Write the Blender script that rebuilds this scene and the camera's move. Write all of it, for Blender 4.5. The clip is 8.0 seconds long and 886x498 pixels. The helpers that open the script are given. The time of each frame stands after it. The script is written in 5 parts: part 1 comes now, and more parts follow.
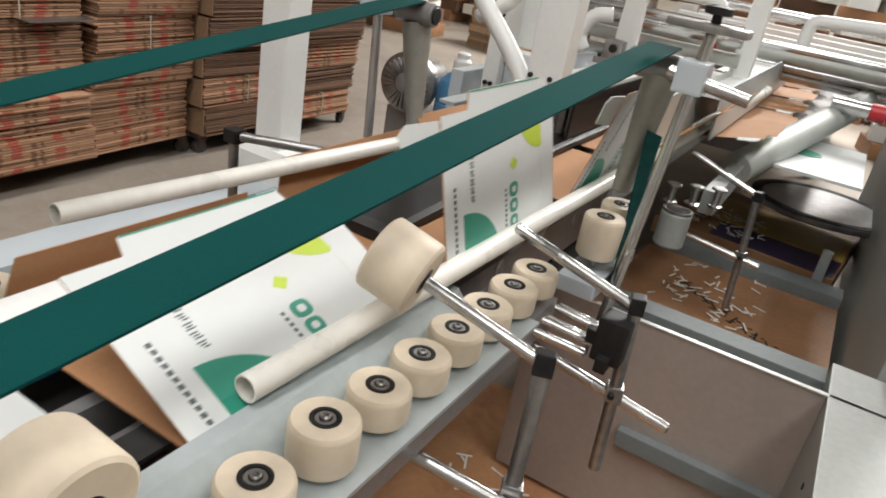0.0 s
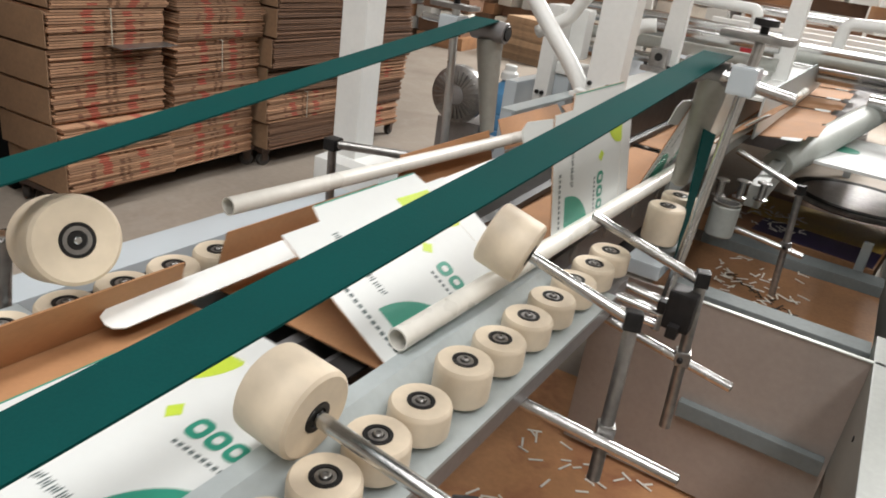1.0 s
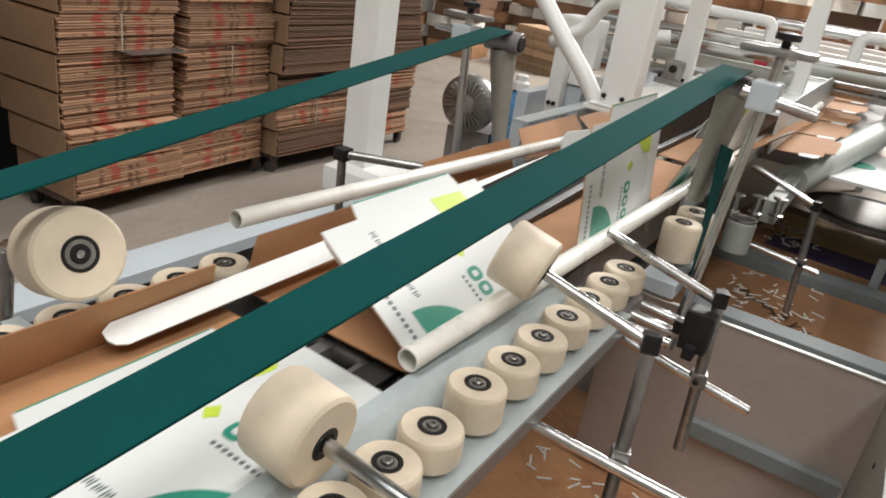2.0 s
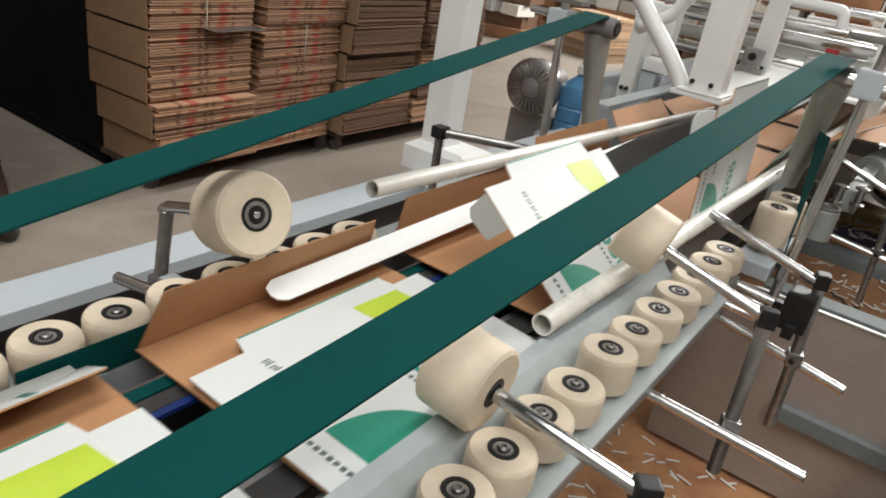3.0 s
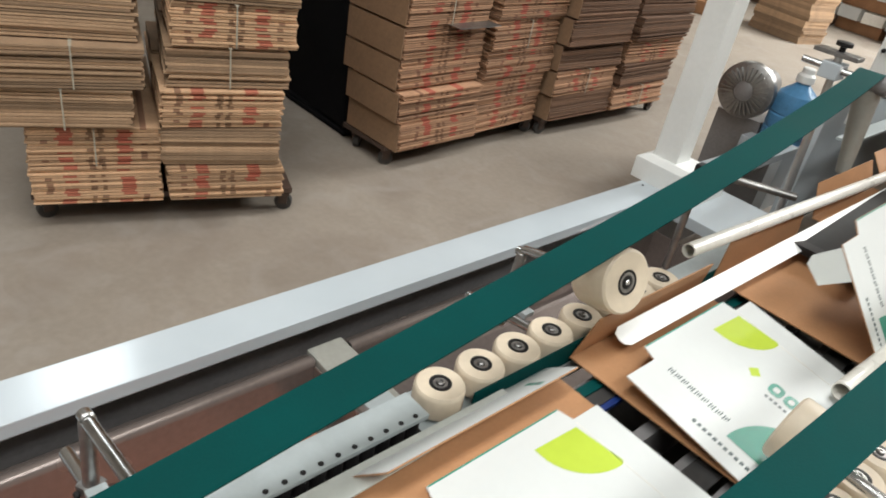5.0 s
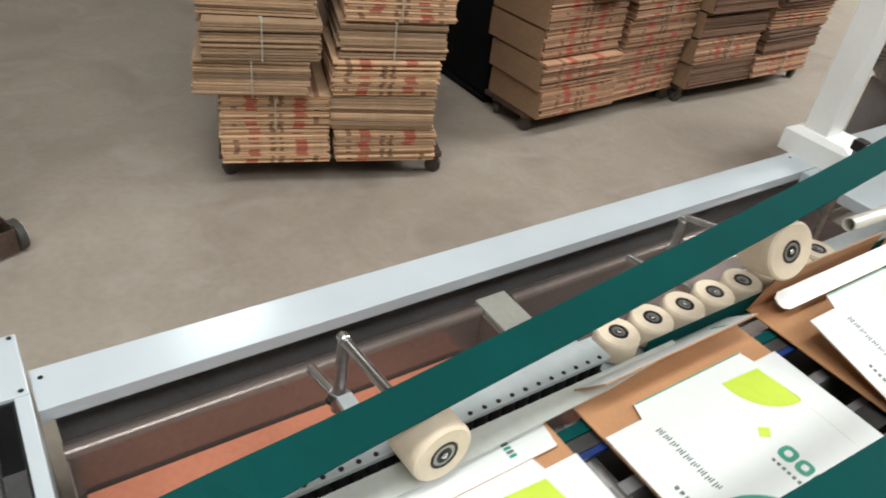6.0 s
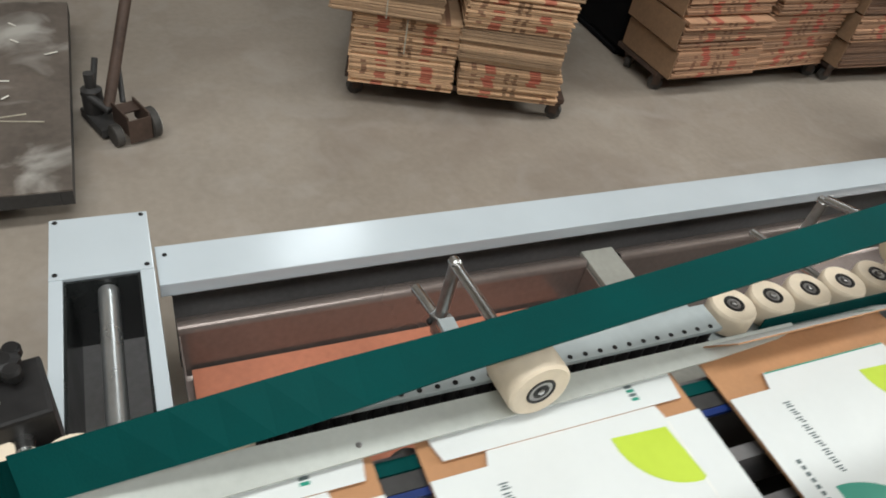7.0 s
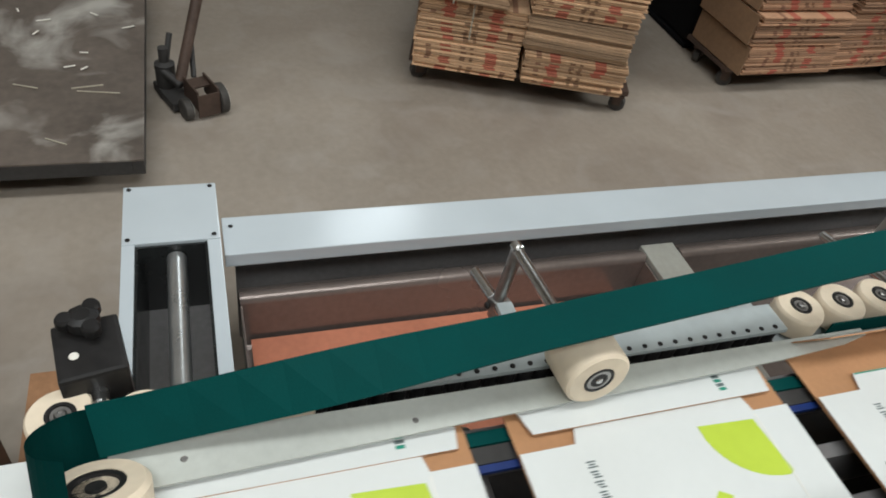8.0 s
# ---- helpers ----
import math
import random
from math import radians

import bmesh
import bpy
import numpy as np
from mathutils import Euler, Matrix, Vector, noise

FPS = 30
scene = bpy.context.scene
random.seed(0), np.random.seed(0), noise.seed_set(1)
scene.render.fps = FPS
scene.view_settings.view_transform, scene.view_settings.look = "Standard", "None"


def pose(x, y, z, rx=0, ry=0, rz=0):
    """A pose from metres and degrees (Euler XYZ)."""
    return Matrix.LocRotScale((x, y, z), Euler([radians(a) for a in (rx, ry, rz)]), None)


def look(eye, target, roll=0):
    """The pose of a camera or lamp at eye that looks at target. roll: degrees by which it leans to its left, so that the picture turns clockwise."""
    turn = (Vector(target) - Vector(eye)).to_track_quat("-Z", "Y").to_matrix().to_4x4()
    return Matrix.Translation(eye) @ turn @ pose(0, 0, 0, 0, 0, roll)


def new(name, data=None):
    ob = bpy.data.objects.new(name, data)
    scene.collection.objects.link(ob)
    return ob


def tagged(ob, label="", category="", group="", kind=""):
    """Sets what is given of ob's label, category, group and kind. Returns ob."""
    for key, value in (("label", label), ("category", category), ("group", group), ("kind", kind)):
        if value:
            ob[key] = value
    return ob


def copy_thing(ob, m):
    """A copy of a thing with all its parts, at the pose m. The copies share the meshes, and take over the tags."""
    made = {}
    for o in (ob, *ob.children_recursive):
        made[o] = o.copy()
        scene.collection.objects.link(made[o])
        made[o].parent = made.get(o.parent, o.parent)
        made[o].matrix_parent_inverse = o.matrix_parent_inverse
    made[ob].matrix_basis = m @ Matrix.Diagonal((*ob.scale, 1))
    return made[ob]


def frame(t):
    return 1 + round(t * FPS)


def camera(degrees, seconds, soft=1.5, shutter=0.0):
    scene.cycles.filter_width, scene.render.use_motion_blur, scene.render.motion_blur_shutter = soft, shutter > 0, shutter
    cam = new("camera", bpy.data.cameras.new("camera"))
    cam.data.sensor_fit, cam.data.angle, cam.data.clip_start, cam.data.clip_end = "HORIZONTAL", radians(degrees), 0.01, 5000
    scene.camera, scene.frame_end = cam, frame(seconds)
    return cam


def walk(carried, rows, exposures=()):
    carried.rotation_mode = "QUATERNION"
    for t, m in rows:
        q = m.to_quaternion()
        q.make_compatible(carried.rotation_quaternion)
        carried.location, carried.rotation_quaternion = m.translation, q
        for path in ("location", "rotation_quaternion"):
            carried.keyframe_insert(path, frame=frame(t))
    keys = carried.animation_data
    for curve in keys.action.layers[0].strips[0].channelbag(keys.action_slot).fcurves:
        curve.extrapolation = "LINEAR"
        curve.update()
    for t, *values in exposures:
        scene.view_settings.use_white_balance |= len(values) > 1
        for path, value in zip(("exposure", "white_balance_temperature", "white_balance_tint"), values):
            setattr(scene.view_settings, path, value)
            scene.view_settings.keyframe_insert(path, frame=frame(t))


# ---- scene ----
cam = camera(63.8, 8.0, soft=1.8, shutter=0.12)
PATH = [
    (0, (0.965, -0.082, 1.44), (0.145, 1.548, 0.62), 10.6),
    (0.2, (0.977, -0.175, 1.456), (0.179, 1.466, 0.639), 8.3),
    (0.5, (0.984, -0.283, 1.459), (0.193, 1.372, 0.661), 9.0),
    (0.7, (0.970, -0.324, 1.467), (0.157, 1.319, 0.668), 9.6),
    (1, (0.965, -0.345, 1.461), (0.066, 1.251, 0.658), 8.4),
    (1.2, (0.959, -0.343, 1.468), (0.066, 1.243, 0.64), 8.7),
    (2.3, (0.901, -0.315, 1.45), (-0.047, 1.266, 0.675), 8.9),
    (2.5, (0.862, -0.333, 1.439), (-0.123, 1.212, 0.638), 9.2),
    (2.8, (0.830, -0.404, 1.445), (-0.163, 1.109, 0.594), 9.6),
    (3, (0.839, -0.481, 1.445), (-0.136, 1.05, 0.604), 9.8),
    (3.5, (0.841, -0.611, 1.463), (-0.045, 0.975, 0.627), 13.1),
    (3.7, (0.820, -0.645, 1.469), (-0.099, 0.941, 0.669), 15.3),
    (4, (0.772, -0.703, 1.437), (-0.257, 0.857, 0.724), 15.6),
    (4.2, (0.705, -0.732, 1.421), (-0.394, 0.807, 0.770), 13.4),
    (4.3, (0.682, -0.75, 1.435), (-0.45, 0.735, 0.716), 14.1),
    (4.5, (0.623, -0.766, 1.498), (-0.451, 0.699, 0.66), 18.3),
    (4.7, (0.615, -0.822, 1.595), (-0.552, 0.494, 0.643), 12.4),
    (5.8, (0.633, -1.137, 1.77), (-0.567, 0.003, 0.647), 11.6),
    (6, (0.647, -1.168, 1.783), (-0.646, -0.172, 0.627), 8.1),
    (6.2, (0.648, -1.171, 1.779), (-0.699, -0.268, 0.608), 7.1),
    (6.5, (0.653, -1.185, 1.765), (-0.689, -0.351, 0.538), 9.3),
    (7, (0.635, -1.212, 1.749), (-0.685, -0.47, 0.442), 12.0),
    (7.2, (0.635, -1.212, 1.753), (-0.711, -0.497, 0.458), 11.5),
    (7.5, (0.636, -1.226, 1.756), (-0.729, -0.549, 0.46), 11.6),
    (8, (0.639, -1.238, 1.741), (-0.704, -0.628, 0.39), 11.8),
]
walk(cam, [(t, look(eye, target, roll)) for t, eye, target, roll in PATH], [(0.0, -0.16, 6500, 10), (1.0, -0.1, 6500, 10), (2.5, -0.19, 6480, 9), (4.0, -0.30, 6420, 8), (4.7, -0.12, 6400, 7), (5.8, 0.05, 6370, 6.5), (6.5, 0.0, 6350, 6), (7.0, -0.2, 6320, 5.5), (7.5, -0.33, 6280, 5), (8.0, -0.38, 6250, 5)])

# ---- light ----
world = bpy.data.worlds.new("world")
scene.world = world
world.use_nodes = True
wn, wl = world.node_tree.nodes, world.node_tree.links
sky = wn.new("ShaderNodeTexSky")
sky.sky_type, sky.sun_disc, sky.sun_elevation, sky.sun_rotation = "NISHITA", False, radians(50), radians(120)
wn["Background"].inputs["Strength"].default_value = 0.12
wl.new(sky.outputs[0], wn["Background"].inputs["Color"])
SKYLIGHTS = [(0.4, -1.9), (3.6, -1.9), (0.4, 12.0), (3.6, 12.0)]
ROOF = 6.6
for sx, sy in SKYLIGHTS:
    lamp = new("skylight_lamp", bpy.data.lights.new("skylight_lamp", "AREA"))
    lamp.data.shape, lamp.data.size, lamp.data.size_y = "RECTANGLE", 1.2, 6.0
    lamp.data.energy, lamp.data.color = 298.0 if sy < 5 else 1300.0, (1.0, 0.985, 0.96)
    lamp.matrix_world = pose(sx, sy, ROOF - 0.05)
HIGH_WINDOWS = [(0.35, 1.45), (11.15, 12.25)]
for y0, y1 in HIGH_WINDOWS:
    lamp = new("window_lamp", bpy.data.lights.new("window_lamp", "AREA"))
    lamp.data.shape, lamp.data.size, lamp.data.size_y = "RECTANGLE", 1.0, y1 - y0
    lamp.data.energy, lamp.data.color = 60.0, (0.93, 0.97, 1.0)
    lamp.matrix_world = pose(-6.52, (y0 + y1) / 2, 5.8, 0, -90, 0)


# ---- materials ----
def mat(name, color, rough=0.5, metal=0.0, vary=0.12, scale=6.0, bump=0.0, fine=60.0, dark=None, coat=0.0):
    """A surface whose colour varies at two scales, with fine relief."""
    m = bpy.data.materials.new(name)
    m.use_nodes = True
    nt = m.node_tree
    b = nt.nodes["Principled BSDF"]
    b.inputs["Metallic"].default_value = metal
    b.inputs["Coat Weight"].default_value = coat
    tc = nt.nodes.new("ShaderNodeTexCoord")
    n1, n2 = nt.nodes.new("ShaderNodeTexNoise"), nt.nodes.new("ShaderNodeTexNoise")
    n1.inputs["Scale"].default_value, n2.inputs["Scale"].default_value = scale, fine
    n1.inputs["Detail"].default_value = n2.inputs["Detail"].default_value = 3.0
    nt.links.new(tc.outputs["Object"], n1.inputs["Vector"])
    nt.links.new(tc.outputs["Object"], n2.inputs["Vector"])
    mixf = nt.nodes.new("ShaderNodeMath")
    mixf.operation = "MULTIPLY_ADD"
    mixf.inputs[1].default_value = 0.35
    nt.links.new(n2.outputs["Fac"], mixf.inputs[0])
    half = nt.nodes.new("ShaderNodeMath")
    half.operation, half.inputs[1].default_value = "MULTIPLY", 0.65
    nt.links.new(n1.outputs["Fac"], half.inputs[0])
    nt.links.new(half.outputs[0], mixf.inputs[2])
    ramp = nt.nodes.new("ShaderNodeValToRGB")
    lo = dark or tuple(c * (1 - 2.2 * vary) for c in color)
    hi = tuple(min(1.0, c * (1 + vary)) for c in color)
    ramp.color_ramp.elements[0].position, ramp.color_ramp.elements[0].color = 0.3, (*lo, 1)
    ramp.color_ramp.elements[1].position, ramp.color_ramp.elements[1].color = 0.68, (*hi, 1)
    nt.links.new(mixf.outputs[0], ramp.inputs["Fac"])
    nt.links.new(ramp.outputs["Color"], b.inputs["Base Color"])
    rr = nt.nodes.new("ShaderNodeMapRange")
    rr.inputs["To Min"].default_value, rr.inputs["To Max"].default_value = max(0.03, rough - 0.1), min(1.0, rough + 0.1)
    nt.links.new(n1.outputs["Fac"], rr.inputs["Value"])
    nt.links.new(rr.outputs[0], b.inputs["Roughness"])
    if bump:
        bp = nt.nodes.new("ShaderNodeBump")
        bp.inputs["Strength"].default_value, bp.inputs["Distance"].default_value = bump, 0.004
        nt.links.new(n2.outputs["Fac"], bp.inputs["Height"])
        nt.links.new(bp.outputs[0], b.inputs["Normal"])
    return m


CONCRETE = mat("concrete", (0.305, 0.262, 0.217), 0.6, vary=0.09, scale=0.9, bump=0.05, fine=30.0)


def stained(m, scale, dark, amount):
    """Adds broad soft stains to a surface."""
    nt = m.node_tree
    b = nt.nodes["Principled BSDF"]
    src = b.inputs["Base Color"].links[0].from_socket
    tc, nz, rp, mx = (nt.nodes.new(k) for k in ("ShaderNodeTexCoord", "ShaderNodeTexNoise", "ShaderNodeValToRGB", "ShaderNodeMix"))
    nz.inputs["Scale"].default_value, nz.inputs["Detail"].default_value, nz.inputs["Distortion"].default_value = scale, 4.0, 0.8
    rp.color_ramp.elements[0].position, rp.color_ramp.elements[0].color = 0.50, (0, 0, 0, 1)
    rp.color_ramp.elements[1].position, rp.color_ramp.elements[1].color = 0.72, (amount, amount, amount, 1)
    mx.data_type = "RGBA"
    mx.inputs["B"].default_value = (*dark, 1)
    nt.links.new(tc.outputs["Object"], nz.inputs["Vector"])
    nt.links.new(nz.outputs["Fac"], rp.inputs["Fac"])
    nt.links.new(rp.outputs["Color"], mx.inputs["Factor"])
    nt.links.new(src, mx.inputs["A"])
    nt.links.new(mx.outputs["Result"], b.inputs["Base Color"])


stained(CONCRETE, 1.3, (0.20, 0.16, 0.13), 0.6)
stained(CONCRETE, 4.5, (0.36, 0.325, 0.29), 0.4)
GREY = mat("grey_paint", (0.49, 0.54, 0.575), 0.16, vary=0.03, scale=2.0, fine=7.0)
TRAYM = mat("tray_sheet", (0.225, 0.185, 0.168), 0.24, metal=0.45, vary=0.1, scale=3.0)
GREYDARK = mat("grey_sheet", (0.26, 0.25, 0.25), 0.35, metal=0.35, vary=0.12, scale=3.0)
PLATE = mat("galvanised_plate", (0.46, 0.51, 0.52), 0.35, metal=0.25, vary=0.06, scale=5.0)
TAUPE = mat("taupe_sheet", (0.36, 0.315, 0.285), 0.38, metal=0.2, vary=0.07, scale=2.0)
WHITE = mat("white_paint", (0.80, 0.81, 0.79), 0.35, vary=0.03, scale=4.0, bump=0.03)
PIPE = mat("cream_pipe", (0.78, 0.76, 0.70), 0.3, vary=0.05, scale=12.0)
CHROME = mat("chrome", (0.56, 0.56, 0.555), 0.24, metal=1.0, vary=0.08, scale=20.0)
STEEL = mat("dull_steel", (0.38, 0.37, 0.36), 0.38, metal=0.9, vary=0.15, scale=15.0)
BLACK = mat("black_plastic", (0.018, 0.017, 0.017), 0.45, vary=0.2, scale=20.0)
# near-black colour standing in for the deep shade between the stacks
GAP_SHADE = mat("gap_shade", (0.006, 0.006, 0.007), 0.8, vary=0.2, scale=3.0)
NYLON = mat("cream_nylon", (0.74, 0.63, 0.485), 0.5, vary=0.05, scale=18.0, bump=0.05)
TEAL = mat("teal_belt", (0.001, 0.050, 0.047), 0.75, vary=0.06, scale=9.0, bump=0.08, fine=300.0)
RUSTB = mat("red_brown_board", (0.43, 0.155, 0.088), 0.7, vary=0.1, scale=6.0)
KRAFTD = mat("worn_kraft", (0.34, 0.175, 0.085), 0.6, vary=0.16, scale=5.0, bump=0.1)
KRAFT = mat("kraft_board", (0.42, 0.215, 0.10), 0.75, vary=0.07, scale=10.0, bump=0.06, fine=120.0)
BOARDW = mat("white_board", (0.645, 0.665, 0.655), 0.5, vary=0.015, scale=8.0)
LIME = mat("lime_print", (0.47, 0.60, 0.05), 0.45, vary=0.03, scale=10.0)
GREENP = mat("green_print", (0.02, 0.25, 0.17), 0.45, vary=0.04, scale=10.0)
INK = mat("grey_ink", (0.10, 0.13, 0.13), 0.5, vary=0.1, scale=40.0)
BLACK.node_tree.nodes["Principled BSDF"].inputs["Specular IOR Level"].default_value = 0.25
GAP_SHADE.node_tree.nodes["Principled BSDF"].inputs["Specular IOR Level"].default_value = 0.08
TEAL.node_tree.nodes["Principled BSDF"].inputs["Specular IOR Level"].default_value = 0.10
BLUE = mat("blue_paint", (0.09, 0.27, 0.50), 0.35, vary=0.12, scale=12.0)
BLUEBELT = mat("blue_belt", (0.006, 0.025, 0.14), 0.5, vary=0.1, scale=15.0)
ARMM = mat("beige_grey_cast", (0.33, 0.325, 0.29), 0.4, metal=0.15, vary=0.08, scale=6.0)
PALEM = mat("pale_grey_metal", (0.50, 0.52, 0.485), 0.35, metal=0.05, vary=0.07, scale=5.0)
BEAMM = mat("dull_grey_paint", (0.33, 0.345, 0.325), 0.5, vary=0.08, scale=3.0, bump=0.04)
SLATE = mat("slate_paint", (0.17, 0.19, 0.19), 0.75, vary=0.1, scale=4.0)
GROUND = mat("ground_steel", (0.60, 0.61, 0.61), 0.30, metal=0.85, vary=0.06, scale=9.0)
PIPE2 = mat("pale_grey_pipe", (0.46, 0.49, 0.46), 0.5, vary=0.05, scale=8.0)
TWINE = mat("packing_twine", (0.42, 0.38, 0.30), 0.7, vary=0.1, scale=30.0)
FLOORCARD = mat("trodden_cardboard", (0.52, 0.265, 0.125), 0.7, vary=0.1, scale=5.0, bump=0.05)
stained(FLOORCARD, 5.0, (0.26, 0.09, 0.05), 0.8)
DUSTY = mat("dusty_steel", (0.135, 0.11, 0.092), 0.5, vary=0.2, scale=2.2, bump=0.08, fine=25.0)
stained(DUSTY, 3.4, (0.50, 0.48, 0.44), 0.8)
RUST = mat("brown_steel", (0.085, 0.055, 0.042), 0.55, metal=0.3, vary=0.2, scale=7.0)
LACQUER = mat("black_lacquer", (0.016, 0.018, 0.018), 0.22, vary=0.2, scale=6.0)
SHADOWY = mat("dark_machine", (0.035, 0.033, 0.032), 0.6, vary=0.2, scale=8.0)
RUBBER = mat("rubber", (0.05, 0.045, 0.04), 0.7, vary=0.2, scale=20.0)
WALLM = mat("hall_wall", (0.50, 0.47, 0.43), 0.8, vary=0.08, scale=0.7)
RED = mat("red_paint", (0.55, 0.03, 0.04), 0.4, vary=0.1)
STRIPM = mat("paper_strip", (0.80, 0.77, 0.70), 0.7, vary=0.06, scale=30.0)
YELLOWP = mat("yellow_print", (0.58, 0.38, 0.07), 0.5, vary=0.1)
PURPLEP = mat("purple_print", (0.028, 0.018, 0.06), 0.5, vary=0.15)


def board_mat(name, base, printed):
    """Stacked corrugated board: grain per sheet and, where printed, red and brown marks along the edge."""
    m = mat(name, base, 0.8, vary=0.12, scale=9.0, bump=0.2, fine=90.0)
    nt = m.node_tree
    b = nt.nodes["Principled BSDF"]
    ramp = b.inputs["Base Color"].links[0].from_node
    geo = nt.nodes.new("ShaderNodeNewGeometry")
    hsv = nt.nodes.new("ShaderNodeHueSaturation")
    val = nt.nodes.new("ShaderNodeMapRange")
    val.inputs["To Min"].default_value, val.inputs["To Max"].default_value = 0.80, 1.22
    nt.links.new(geo.outputs["Random Per Island"], val.inputs["Value"])
    obi = nt.nodes.new("ShaderNodeObjectInfo")
    tone, both_tones = nt.nodes.new("ShaderNodeMapRange"), nt.nodes.new("ShaderNodeMath")
    tone.inputs["To Min"].default_value, tone.inputs["To Max"].default_value = 0.62, 1.28
    both_tones.operation = "MULTIPLY"
    nt.links.new(obi.outputs["Random"], tone.inputs["Value"])
    nt.links.new(val.outputs[0], both_tones.inputs[0])
    nt.links.new(tone.outputs[0], both_tones.inputs[1])
    nt.links.new(both_tones.outputs[0], hsv.inputs["Value"])
    nt.links.new(ramp.outputs["Color"], hsv.inputs["Color"])
    out = hsv.outputs[0]
    if printed:
        tc = nt.nodes.new("ShaderNodeTexCoord")
        sep = nt.nodes.new("ShaderNodeSeparateXYZ")
        nt.links.new(tc.outputs["Object"], sep.inputs[0])
        for centre, width, color, thresh in ((-0.11, 0.026, (0.40, 0.045, 0.03), 0.46), (0.10, 0.024, (0.38, 0.045, 0.03), 0.48), (0.02, 0.012, (0.10, 0.04, 0.02), 0.5), (0.175, 0.012, (0.14, 0.05, 0.03), 0.5), (-0.02, 0.008, (0.12, 0.05, 0.02), 0.5)):
            sh = nt.nodes.new("ShaderNodeMath")
            sh.operation, sh.inputs[1].default_value = "SUBTRACT", centre
            nt.links.new(sep.outputs["Y"], sh.inputs[0])
            ab = nt.nodes.new("ShaderNodeMath")
            ab.operation = "ABSOLUTE"
            nt.links.new(sh.outputs[0], ab.inputs[0])
            ls = nt.nodes.new("ShaderNodeMath")
            ls.operation, ls.inputs[1].default_value = "LESS_THAN", width
            nt.links.new(ab.outputs[0], ls.inputs[0])
            mul, fra, gt = (nt.nodes.new("ShaderNodeMath") for _ in range(3))
            mul.operation, mul.inputs[1].default_value = "MULTIPLY", 37.0 + 190.0 * abs(centre)
            fra.operation = "FRACT"
            gt.operation, gt.inputs[1].default_value = "GREATER_THAN", thresh - 0.16
            nt.links.new(obi.outputs["Random"], mul.inputs[0])
            nt.links.new(mul.outputs[0], fra.inputs[0])
            nt.links.new(fra.outputs[0], gt.inputs[0])
            both = nt.nodes.new("ShaderNodeMath")
            both.operation = "MULTIPLY"
            nt.links.new(ls.outputs[0], both.inputs[0])
            nt.links.new(gt.outputs[0], both.inputs[1])
            soft = nt.nodes.new("ShaderNodeMath")
            soft.operation, soft.inputs[1].default_value = "MULTIPLY", 0.7
            nt.links.new(both.outputs[0], soft.inputs[0])
            mx = nt.nodes.new("ShaderNodeMix")
            mx.data_type = "RGBA"
            nt.links.new(soft.outputs[0], mx.inputs["Factor"])
            nt.links.new(out, mx.inputs["A"])
            mx.inputs["B"].default_value = (*color, 1)
            out = mx.outputs["Result"]
    nt.links.new(out, b.inputs["Base Color"])
    return m


BOARDS = board_mat("stacked_board", (0.37, 0.245, 0.150), False)
BOARDSP = board_mat("stacked_board_printed", (0.54, 0.345, 0.205), True)
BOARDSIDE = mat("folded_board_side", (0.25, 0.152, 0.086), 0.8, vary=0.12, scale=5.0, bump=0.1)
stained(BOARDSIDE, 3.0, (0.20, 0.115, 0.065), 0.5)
# plain board darkened: the rear stacks' shade is put into its colour
BOARDSDIM = board_mat("stacked_board_dim", (0.16, 0.086, 0.05), False)
BOARDSR = board_mat("stacked_board_red_brown", (0.36, 0.205, 0.120), True)


# ---- building helpers ----
def box(bm, x0, y0, z0, x1, y1, z1, bevel=0.0, m=0):
    """A box between two corners, with bevelled edges if asked."""
    r = bmesh.ops.create_cube(bm, size=1.0, matrix=Matrix.Translation(((x0 + x1) / 2, (y0 + y1) / 2, (z0 + z1) / 2)) @ Matrix.Diagonal((abs(x1 - x0), abs(y1 - y0), abs(z1 - z0), 1)))
    faces = {f for v in r["verts"] for f in v.link_faces}
    for f in faces:
        f.material_index = m
    if bevel:
        edges = list({e for v in r["verts"] for e in v.link_edges})
        bmesh.ops.bevel(bm, geom=edges, offset=bevel, segments=2, affect="EDGES", profile=0.7)
    return bm


def turned(bm, profile, m=None, seg=28, index=0):
    """A lathe form: profile of (radius, height) about z, placed by m."""
    m = m or Matrix()
    rings = []
    for r, z in profile:
        rings.append([bm.verts.new(m @ Vector((r * math.cos(a), r * math.sin(a), z))) for a in (2 * math.pi * k / seg for k in range(seg))])
    for a, b in zip(rings, rings[1:]):
        for k in range(seg):
            f = bm.faces.new((a[k], a[(k + 1) % seg], b[(k + 1) % seg], b[k]))
            f.smooth, f.material_index = True, index
    for i in range(1, len(profile) - 1):
        u, v = Vector(profile[i]) - Vector(profile[i - 1]), Vector(profile[i + 1]) - Vector(profile[i])
        if u.length and v.length and u.angle(v) > 0.5:
            ring = rings[i]
            for k in range(seg):
                e = bm.edges.get((ring[k], ring[(k + 1) % seg]))
                if e:
                    e.smooth = False
    for ring, flip in ((rings[0], True), (rings[-1], False)):
        f = bm.faces.new(list(reversed(ring)) if flip else ring)
        f.material_index = index
    return bm


def between(p0, p1):
    """A pose at p0 whose z axis points to p1, and the distance."""
    p0, p1 = Vector(p0), Vector(p1)
    d = p1 - p0
    return Matrix.Translation(p0) @ d.to_track_quat("Z", "Y").to_matrix().to_4x4(), d.length


